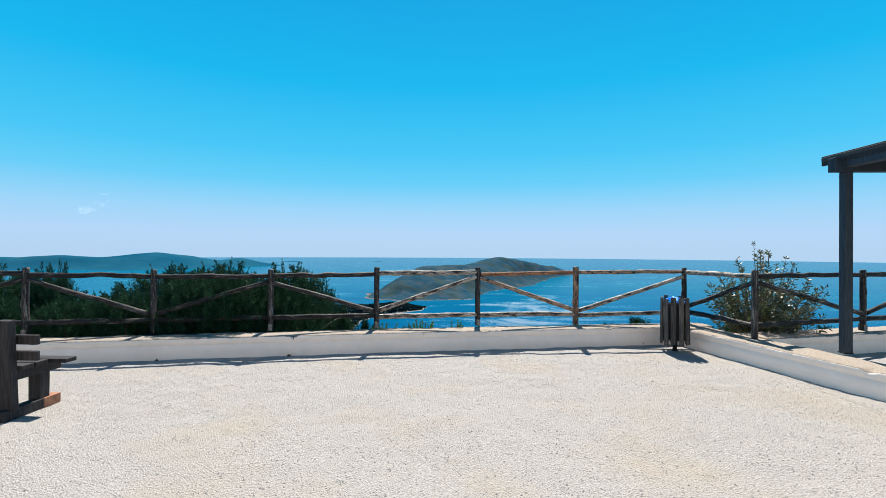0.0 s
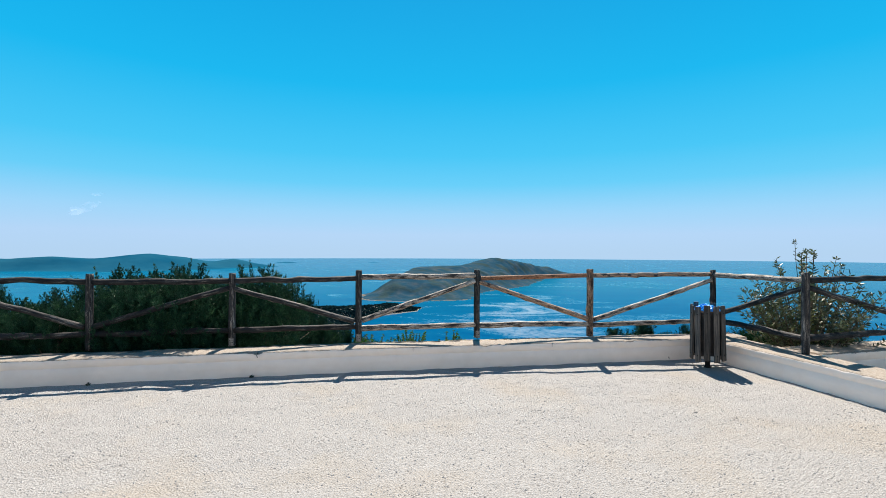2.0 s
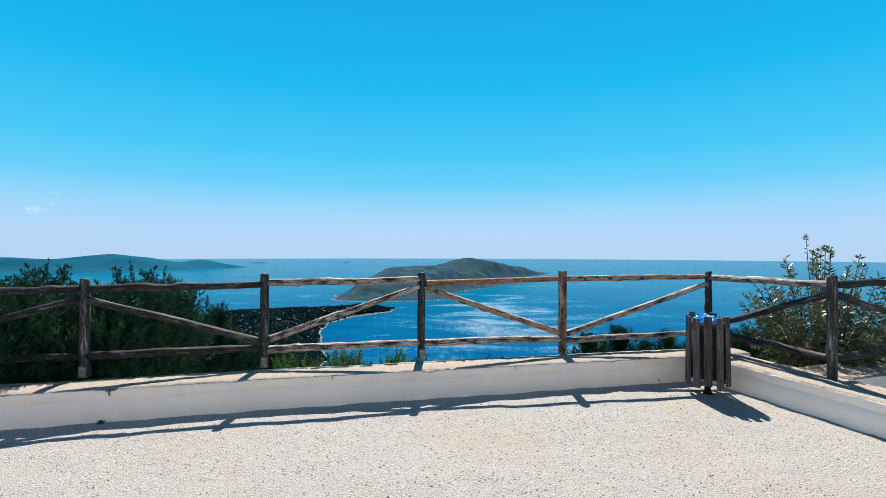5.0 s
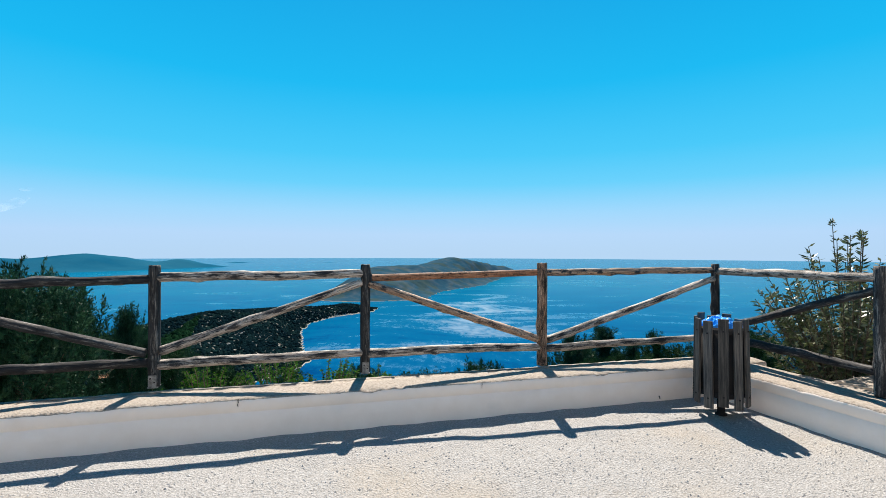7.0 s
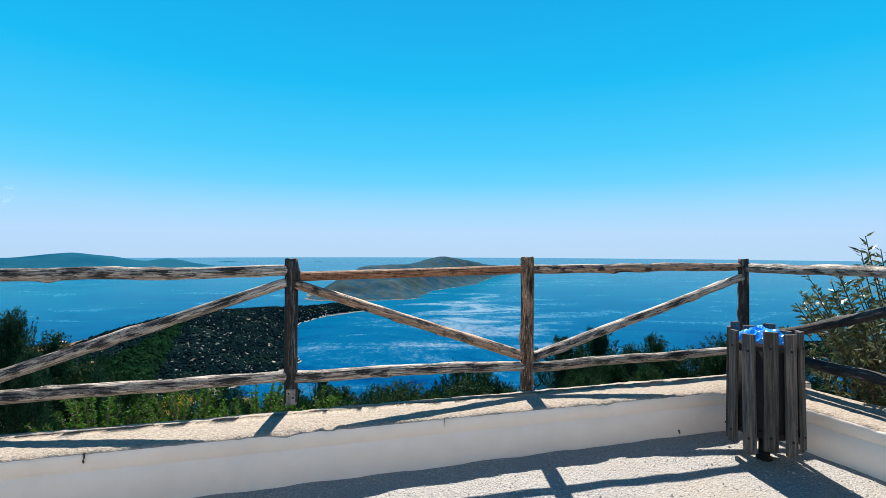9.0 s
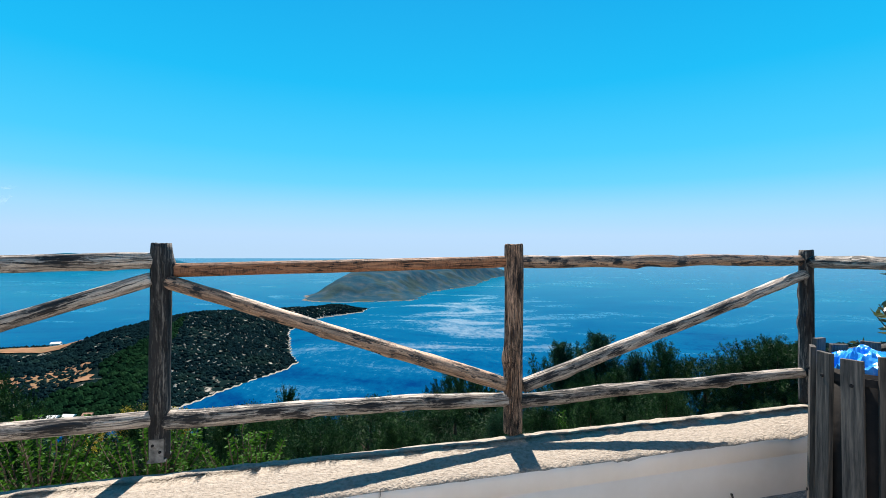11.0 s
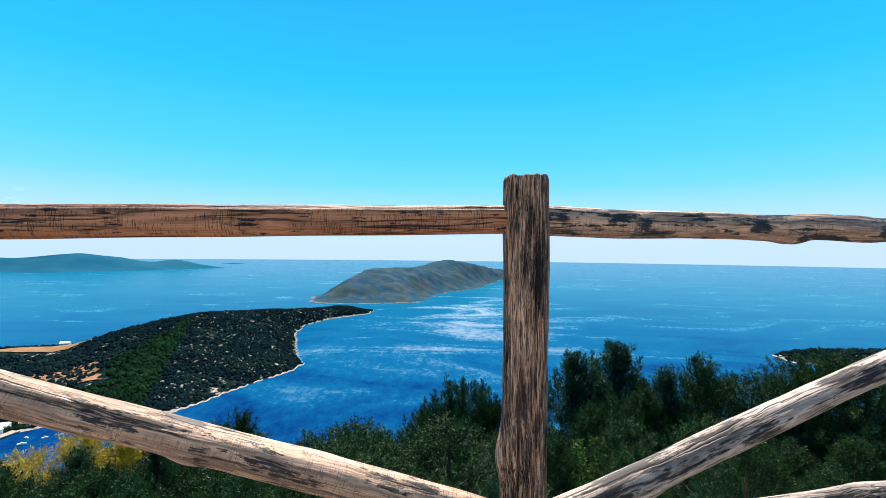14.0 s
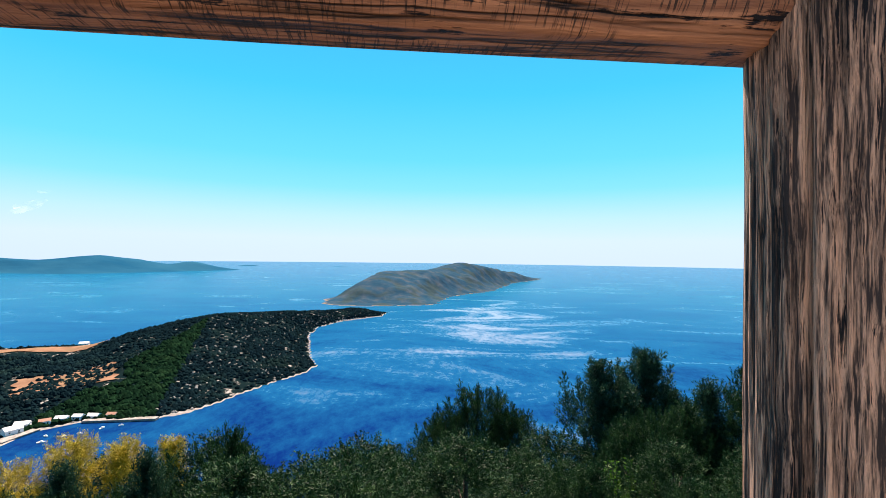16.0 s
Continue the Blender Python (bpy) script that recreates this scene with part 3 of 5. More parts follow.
def land_height(px, py, coast, ridge, rough, grain, shape):
    dc = np.full(px.shape, 1e9)
    for a, b in zip(coast, coast[1:] + coast[:1]):
        dc = np.minimum(dc, seg_dist(px, py, a, b)[0])
    dc = np.where(inside(px, py, coast), dc, -dc)
    dr, H, W = np.full(px.shape, 1e9), np.zeros(px.shape), np.zeros(px.shape)
    for a, b in zip(ridge[:-1], ridge[1:]):
        d, t = seg_dist(px, py, a[:2], b[:2])
        w = 1 / (d + 3) ** 4
        H += w * (a[2] + (b[2] - a[2]) * t)
        W += w
        dr = np.minimum(dr, d)
    H /= W
    u = np.clip(dc, 0, None) / (np.clip(dc, 0, None) + dr + 1e-6)
    nz1 = np.array([noise.fractal((x / grain, y / grain, 0.3), 1.0, 2.0, 5) for x, y in zip(px.ravel(), py.ravel())]).reshape(px.shape)
    dcj = dc + nz1 * rough * 1.2
    u = np.clip(dcj, 0, None) / (np.clip(dcj, 0, None) + dr + 1e-6)
    h = H * np.sin(u * np.pi / 2) ** shape + nz1 * rough * np.clip(dc / (rough * 6), 0, 1) * (0.3 + 0.7 * np.clip(dr / 60, 0, 1))
    h = h * np.clip(dcj / (grain * 0.8), 0.08, 1) ** 0.8
    return np.where(dcj > 0, np.maximum(h, 0) + 0.35, -1.2), dcj


def land(name, coast, ridge, step, rough, grain, mats, label, category, shape=1.0, shore=2.0):
    cs = np.array(coast)
    xs = np.arange(cs[:, 0].min() - step * 2, cs[:, 0].max() + step * 2.1, step)
    ys = np.arange(cs[:, 1].min() - step * 2, cs[:, 1].max() + step * 2.1, step)
    PX, PY = np.meshgrid(xs, ys)
    h, dc = land_height(PX, PY, coast, ridge, rough, grain, shape)
    ok = (h[:-1, :-1] > 0) | (h[1:, :-1] > 0) | (h[:-1, 1:] > 0) | (h[1:, 1:] > 0)
    w = len(xs)
    verts = np.stack([PX.ravel(), PY.ravel(), (h + SEA_Z).ravel()], 1)
    jj, ii = np.nonzero(ok)
    faces = np.stack([jj * w + ii, jj * w + ii + 1, (jj + 1) * w + ii + 1, (jj + 1) * w + ii], 1)
    idx = np.where(dc[jj, ii] < shore, 1, 0)
    return tagged(new(name, mesh_of(name, verts.tolist(), faces.tolist(), mats, index=idx)), label, category, kind="structure")


HEAD = [(-185, 165), (-159, 194), (-159, 209), (-148, 219), (-120, 221), (-105, 236), (-91, 270), (-72, 307), (-70, 327), (-88, 378), (-104, 451), (-107, 492), (-92, 534),
        (-51, 585), (-45, 620), (-90, 640), (-150, 545), (-215, 440), (-250, 392), (-330, 375), (-460, 300), (-400, 120), (-250, 120)]
HEAD_RIDGE = [(-49, 606, 3), (-74, 570, 12.5), (-114, 507, 16), (-143, 448, 20), (-165, 397, 24), (-194, 350, 19), (-235, 330, 7), (-330, 300, 5)]
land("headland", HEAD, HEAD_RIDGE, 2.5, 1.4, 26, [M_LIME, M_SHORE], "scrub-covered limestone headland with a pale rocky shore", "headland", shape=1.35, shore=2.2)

ISLE = [(-160, 725), (-121, 696), (-87, 692), (-5, 714), (27, 741), (39, 841), (93, 934), (153, 1032), (253, 1325), (398, 1580), (420, 1650), (300, 1700), (150, 1500),
        (0, 1250), (-100, 1000), (-165, 800)]
ISLE_RIDGE = [(-152, 735, 5), (-121, 781, 23), (-74, 877, 43), (-33, 960, 46), (15, 1050, 43), (92, 1197, 58), (157, 1280, 48), (256, 1397, 36), (354, 1519, 24), (392, 1575, 14)]
land("island", ISLE, ISLE_RIDGE, 6, 7, 70, [M_ISLE, M_TANROCK], "dry island with bare slopes, tinted blue-grey for haze", "island", shore=0.8)

FAR = [(-3300, 1500), (-2300, 1500), (-1591, 1558), (-1386, 1595), (-1181, 1561), (-1086, 1689), (-984, 1902), (-872, 2171), (-860, 2230), (-1000, 2300), (-1400, 2300), (-2000, 2300), (-3000, 2300)]
FAR_RIDGE = [(-3000, 1900, 35), (-2200, 1900, 38), (-1690, 1680, 41), (-1572, 1746, 49), (-1466, 1836, 40), (-1314, 1948, 61), (-1228, 2004, 48), (-1080, 2031, 20), (-1000, 2120, 42), (-905, 2190, 20)]
land("far_island", FAR, FAR_RIDGE, 24, 4, 200, [M_FARISLE, M_FARISLE], "long mountainous island far across the sea, tinted blue-green for haze", "island")

CAPE = [(277, 347), (272, 322), (330, 290), (420, 250), (520, 260), (480, 330), (400, 352), (345, 345), (305, 360)]
land("cape", CAPE, [(290, 345, 4), (330, 325, 7), (400, 300, 12), (480, 290, 16)], 3, 1.0, 20, [M_LIME, M_SHORE], "small wooded cape with a pale pebble shore", "headland", shore=3.0)

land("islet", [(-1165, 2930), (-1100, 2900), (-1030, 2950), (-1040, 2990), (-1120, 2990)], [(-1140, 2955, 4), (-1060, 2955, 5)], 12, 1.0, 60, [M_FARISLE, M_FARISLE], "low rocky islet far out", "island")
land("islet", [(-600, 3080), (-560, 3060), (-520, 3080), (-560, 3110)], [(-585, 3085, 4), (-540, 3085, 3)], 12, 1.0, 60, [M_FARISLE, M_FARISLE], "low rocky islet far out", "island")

# ---- unseen wall added behind the camera to bounce sunlight into the yard ----
bm = bmesh.new()
bmesh.ops.create_cube(bm, size=1.0, matrix=Matrix.Translation((-2.0, -3.2, 2.5)) @ Matrix.Diagonal((22.0, 0.3, 5.2, 1)))
bmesh.ops.bevel(bm, geom=bm.edges[:], offset=0.03, segments=2, affect="EDGES")
me = bpy.data.meshes.new("wall_house")
bm.to_mesh(me)
bm.free()
me.materials.append(M_STONE)
tagged(new("wall_house", me), "unseen stone wall added behind the camera to bounce sunlight", "wall", kind="structure")

# ---- rustic fence ----
fence = thing("fence", "rustic weathered log fence with crossed braces on the parapet", "fence")
POSTS = {"a": (-5.80, 6.33), "b": (-4.25, 6.70), "c": (-2.69, 7.05), "d": (-1.161, 7.41), "e": (0.423, 7.76), "f": (2.036, 7.947), "g": (3.95, 8.30),
         "h": (4.25, 6.87), "i": (6.36, 7.66), "j": (8.1, 8.2)}
POST_TOP = {"a": 1.235, "b": 1.20, "c": 1.20, "d": 1.232, "e": 1.23, "f": 1.241, "g": 1.225, "h": 1.25, "i": 1.235, "j": 1.235}
RAIL_Z, LOW_Z = 1.155, 0.475


def bracket(post_ob, r):
    """A galvanised strap shoe with two bolts on the foot of a post."""
    bm = bmesh.new()
    for sgn in (-1, 1):
        bmesh.ops.create_cube(bm, size=1.0, matrix=Matrix.Translation((0, sgn * (r + 0.003), 0.05)) @ Matrix.Diagonal((0.055, 0.005, 0.10, 1)))
    bmesh.ops.create_cube(bm, size=1.0, matrix=Matrix.Translation((0, 0, 0.004)) @ Matrix.Diagonal((0.07, 2 * r + 0.012, 0.008, 1)))
    shoe = part("bracket", bm, M_ZINC, post_ob, "galvanised steel post shoe")
    for dx, dz in ((-0.014, 0.075), (0.014, 0.045)):
        bb = bmesh.new()
        bmesh.ops.create_cone(bb, cap_ends=True, segments=8, radius1=0.007, radius2=0.005, depth=0.008,
                              matrix=Matrix.Translation((dx, -r - 0.008, dz)) @ Matrix.Rotation(math.pi / 2, 4, "X"))
        part("bolt", bb, M_IRON, shoe)


for i, (k, (x, y)) in enumerate(POSTS.items()):
    near = k == "f"
    r = 0.048 if near else 0.040 if k == "g" else 0.0425
    me = log_mesh("post", POST_TOP[k] - TOP, r, r * 0.985, 11 + i, sides=200 if near else 26, steps=110 if near else 30, bend=0.006, rough=0.05,
                  groove=0.055 if near else 0.05, knots=2, material=M_WOOD if near else M_GREY, cap=0.006,
                  splits=((radians(-117), 0.07, 0.30, 0.02, 0.62), (radians(-150), 0.05, 0.16, 0.3, 0.9), (radians(-80), 0.05, 0.18, 0.1, 0.95)) if near else ())
    ob = part("post", me, M_WOOD, fence)
    ob.matrix_world = pose(x, y, TOP - 0.004, 0, 0, 0 if near else 12 if k in "acdei" else 37 * i)
    if k in "acdei":
        bracket(ob, r)


def beam(name, a, b, r0, r1, seed, material, **kw):
    a, b = Vector(a), Vector(b)
    me = log_mesh(name, (b - a).length, r0, r1, seed, material=material, **kw)
    ob = part(name, me, material, fence)
    ob.matrix_world = along(a, b)
    return ob


def at_post(k, z, off=0.0):
    x, y = POSTS[k]
    return Vector((x, y - off, z))


def bay(k0, k1, up, seed, r_top=0.036, mat_top=None, near=False, tz=(RAIL_Z, RAIL_Z), lz=(LOW_Z, LOW_Z), gnarl=1.0, flat=0.0, low_mat=None, brace_mat=None, brace_z=(0.072, -0.075), low_r=(0.040, 0.034), back=0.0):
    """Top rail, bottom rail and one brace between two posts; up tells at which end the brace is high."""
    sides, steps = (72, 130) if near else (22, 44)
    a, b = at_post(k0, tz[0], -back), at_post(k1, tz[1], -back)
    d = (b - a).normalized()
    beam("rail", a + d * 0.02, b - d * 0.02, r_top, r_top * 0.95, seed, mat_top or M_GREY, sides=sides, steps=steps, bend=0.03 * gnarl, rough=0.10 * gnarl, groove=0.05,
         flat=flat, knots=int(5 * gnarl))
    a, b = at_post(k0, lz[0]), at_post(k1, lz[1])
    d = (b - a).normalized()
    beam("rail", a + d * 0.02, b - d * 0.02, *low_r, seed + 1, low_mat or M_GREY, sides=sides, steps=steps, bend=0.02, rough=0.10, groove=0.05, knots=4)
    hi, lo = (k1, k0) if up else (k0, k1)
    a, b = at_post(lo, LOW_Z + brace_z[0], 0.012), at_post(hi, RAIL_Z + brace_z[1], 0.012)
    d = (b - a).normalized()
    beam("brace", a + d * 0.05, b - d * 0.03, 0.036, 0.031, seed + 2, brace_mat or M_GREY, sides=sides, steps=steps, bend=0.009 if near else 0.02, rough=0.08, groove=0.05,
         knots=3)


bay("a", "b", False, 100, tz=(1.13, 1.10))
bay("b", "c", True, 110, tz=(1.10, 1.10), brace_z=(0.072, -0.135))
bay("c", "d", False, 120, tz=(1.10, 1.122), brace_z=(0.060, -0.145))
bay("d", "e", True, 130, r_top=0.037, near=True, tz=(1.135, 1.150), lz=(0.455, 0.462), low_mat=M_PALE, mat_top=M_PALE, brace_mat=M_PALE)
bay("e", "f", False, 140, r_top=0.034, mat_top=M_BARK, near=True, gnarl=0.16, flat=0.10, tz=(1.106, 1.150), back=0.016, lz=(0.452, 0.455), low_mat=M_PALE, brace_mat=M_TAN, brace_z=(0.042, -0.085))
bay("f", "g", True, 150, r_top=0.033, mat_top=M_TAN, near=True, tz=(1.149, 1.156), back=0.014, lz=(0.442, 0.468), gnarl=0.85, low_mat=M_PALE, brace_mat=M_PALE, brace_z=(0.030, -0.075), low_r=(0.036, 0.030))
bay("g", "h", True, 160, tz=(1.15, 1.16), lz=(0.48, 0.47), mat_top=M_PALE)
bay("h", "i", False, 170, tz=(1.16, 1.155))
bay("i", "j", True, 180)
POSTS["z"] = (-7.5, 5.92)
POST_TOP["z"] = 1.23
zp = part("post", log_mesh("post", 1.23 - TOP, 0.047, 0.046, 77, bend=0.006, groove=0.05, material=M_WOOD), M_WOOD, fence)
zp.matrix_world = pose(-7.5, 5.92, TOP - 0.004)
bay("z", "a", True, 190)

# ---- litter bin ----
BIN = (3.385, 7.38)
bin_ob = thing("litter_bin", "round wooden-slat litter bin on a short post, with a blue bag", "litter bin", (*BIN, 0.0))
rb = random.Random(4)
NS = 11
for i in range(NS):
    a = 2 * math.pi * (i + 0.35) / NS
    h = 0.70 + rb.uniform(-0.012, 0.012)
    z0 = 0.10 + rb.uniform(-0.015, 0.02)
    rad = 0.190
    rot = Matrix.Rotation(a, 4, "Z") @ Matrix.Rotation(radians(rb.uniform(-1.2, 1.2)), 4, "X") @ Matrix.Rotation(radians(-1.0 + rb.uniform(-0.6, 0.6)), 4, "Y")
    bm = box((0.020, 0.070 + rb.uniform(-0.004, 0.004), h), bevel=0.003, jitter=0.0015)
    sl = part("slat", bm, M_SLAT, bin_ob)
    sl.matrix_basis = Matrix.Translation((rad * math.cos(a), rad * math.sin(a), z0 + h / 2)) @ rot
    for zz in (0.25, -0.27):
        bb = bmesh.new()
        bmesh.ops.create_cone(bb, cap_ends=True, segments=8, radius1=0.008, radius2=0.006, depth=0.006, matrix=Matrix.Translation((0.012, 0, zz)) @ Matrix.Rotation(math.pi / 2, 4, "Y"))
        part("bolt", bb, M_IRON, sl)


def ring(r, z, h, t):
    verts, faces = [], []
    N = 40
    for k in range(N):
        a = 2 * math.pi * k / N
        for rr, zz in ((r, z), (r, z + h), (r - t, z + h), (r - t, z)):
            verts.append((rr * math.cos(a), rr * math.sin(a), zz))
    for k in range(N):
        for j in range(4):
            a, c = k * 4 + j, k * 4 + (j + 1) % 4
            a2, c2 = ((k + 1) % N) * 4 + j, ((k + 1) % N) * 4 + (j + 1) % 4
            faces.append((a, a2, c2, c))
    return mesh_of("ring", verts, faces, M_IRON, smooth=False)


for z in (0.185, 0.69):
    part("hoop", ring(0.179, z, 0.03, 0.004), M_IRON, bin_ob, "dark iron hoop")


def lathe(name, prof, material, N=40, wob=0.0):
    verts, faces = [], []
    for r, z in prof:
        for k in range(N):
            a = 2 * math.pi * k / N
            q = 1 + wob * noise.noise((math.cos(a) * 2, math.sin(a) * 2, z * 20))
            verts.append((r * q * math.cos(a), r * q * math.sin(a), z + wob * 0.12 * noise.noise((math.cos(a) * 3, math.sin(a) * 3, 7))))
    for i in range(len(prof) - 1):
        for k in range(N):
            a, c = i * N + k, i * N + (k + 1) % N
            faces.append((a, c, c + N, a + N))
    return mesh_of(name, verts, faces, material)


part("basket", lathe("basket", [(0.004, 0.17), (0.150, 0.17), (0.166, 0.19), (0.166, 0.735), (0.161, 0.735), (0.159, 0.20), (0.004, 0.185)], M_IRON), M_IRON, bin_ob, "dark sheet-iron basket")
part("stand", lathe("stand", [(0.004, 0.0), (0.045, 0.0), (0.045, 0.010), (0.03, 0.012), (0.03, 0.18), (0.004, 0.18)], M_IRON, N=16), M_IRON, bin_ob)


def bag():
    """Crumpled plastic film bulging over the rim."""
    verts, faces = [], []
    N, R = 64, 18
    for i in range(R + 1):
        s = i / R
        for k in range(N):
            a = 2 * math.pi * k / N
            r = 0.158 * s
            cr = noise.fractal((r * math.cos(a) * 13, r * math.sin(a) * 13, 3.3), 1.0, 2.0, 4)
            ridge = abs(noise.noise((r * math.cos(a) * 19, r * math.sin(a) * 19, 1.0)))
            z = 0.75 + 0.045 * (1 - s * s) + 0.035 * cr - 0.05 * ridge - (0.05 if s > 0.95 else 0)
            z += 0.03 * math.exp(-((r * math.cos(a) + 0.05) ** 2 + (r * math.sin(a)) ** 2) / 0.008)
            verts.append((r * math.cos(a), r * math.sin(a), z))
    for i in range(R):
        for k in range(N):
            a, c = i * N + k, i * N + (k + 1) % N
            faces.append((a, a + N, c + N, c))
    return mesh_of("bag", verts, faces, M_BAG, smooth=False)


part("bag", bag(), M_BAG, bin_ob, "crumpled blue plastic bag")

# ---- bench ----
bench = thing("bench", "dark heavy timber bench facing the sea", "bench", (-3.79, 4.1, 0.0))


def plank(name, size, at, mat_=M_DARKWOOD, rx=0.0, label=""):
    ob = part(name, box(size, bevel=0.008, jitter=0.003), mat_, bench, label)
    ob.matrix_basis = pose(*at, rx, 0, 0)
    return ob


for x in (0.0, -1.5):
    plank("foot", (0.10, 0.39, 0.09), (x, 0.115, 0.045))
    plank("foot_end", (0.102, 0.18, 0.092), (x, 0.40, 0.046), M_REDWOOD, label="reddish sawn beam end")
    plank("back_post", (0.115, 0.07, 0.80), (x, 0.0, 0.47), rx=3)
    plank("leg", (0.12, 0.10, 0.30), (x - 0.02, 0.33, 0.23))
    plank("seat_rail", (0.09, 0.52, 0.09), (x, 0.24, 0.375))
for y, z in ((0.10, 0.44), (0.24, 0.44), (0.38, 0.44)):
    plank("seat_board", (2.1 if y > 0.3 else 1.9, 0.125, 0.04), (-0.86 + (0.06 if y > 0.3 else 0), y, z))
for z in (0.55, 0.69):
    plank("back_board", (2.0, 0.035, 0.085), (-0.765, 0.052, z), rx=3)

# ---- pergola ----
pergola = thing("pergola", "dark timber shelter with a lean-to roof beyond the parapet", "pergola", (4.76, 5.97, 0.0))


def timber(name, size, at, mat_=M_SHELTER, ry=0.0, label=""):
    ob = part(name, box(size, bevel=0.008, jitter=0.002), mat_, pergola, label)
    ob.matrix_basis = pose(*at, 0, ry, 0)
    return ob


for x, y, z0 in ((0, 0, TOP), (3.4, 0, 0.0), (0, -4.4, 0.0), (3.4, -4.4, 0.0)):
    timber("post", (0.095, 0.095, 2.46 - z0), (x, y, (2.46 + z0) / 2))
    timber("foot_plate", (0.11, 0.11, 0.012), (x, y, z0 + 0.006), M_IRON)
for y in (0, -2.2, -4.4):
    timber("beam", (3.7, 0.12, 0.17), (1.68, y, 2.545))
for x in (0, 3.4):
    timber("plate", (0.12, 4.8, 0.12), (x, -2.2, 2.57))
SL = 6.0
for i in range(9):
    timber("rafter", (3.9, 0.06, 0.09), (1.90, -4.55 + i * 0.57, 2.615 + 1.62 * math.tan(radians(SL)) * 0.5), ry=-SL * 0.5)
timber("roof", (4.1, 5.0, 0.05), (1.98, -2.2, 2.68 + 0.09), M_ROOF, ry=-SL * 0.5, label="dark roof sheeting")
timber("fascia", (0.03, 5.0, 0.12), (-0.05, -2.2, 2.64), M_DARKWOOD)

# ---- plants ----
def blades(P, D, L, W, rnd):
    """Thin leaf triangles at P, along D, of length L and width W."""
    D = D / (np.linalg.norm(D, axis=1, keepdims=True) + 1e-9)
    R = rnd.normal(size=D.shape)
    S = np.cross(D, R)
    S /= np.linalg.norm(S, axis=1, keepdims=True) + 1e-9
    n = len(P)
    V = np.empty((n, 4, 3))
    V[:, 0] = P
    mid = P + D * L[:, None] * 0.45
    V[:, 1] = mid + S * W[:, None] * 0.5
    V[:, 2] = P + D * L[:, None]
    V[:, 3] = mid - S * W[:, None] * 0.5
    F = np.arange(n * 4).reshape(n, 4)
    return V.reshape(-1, 3), F


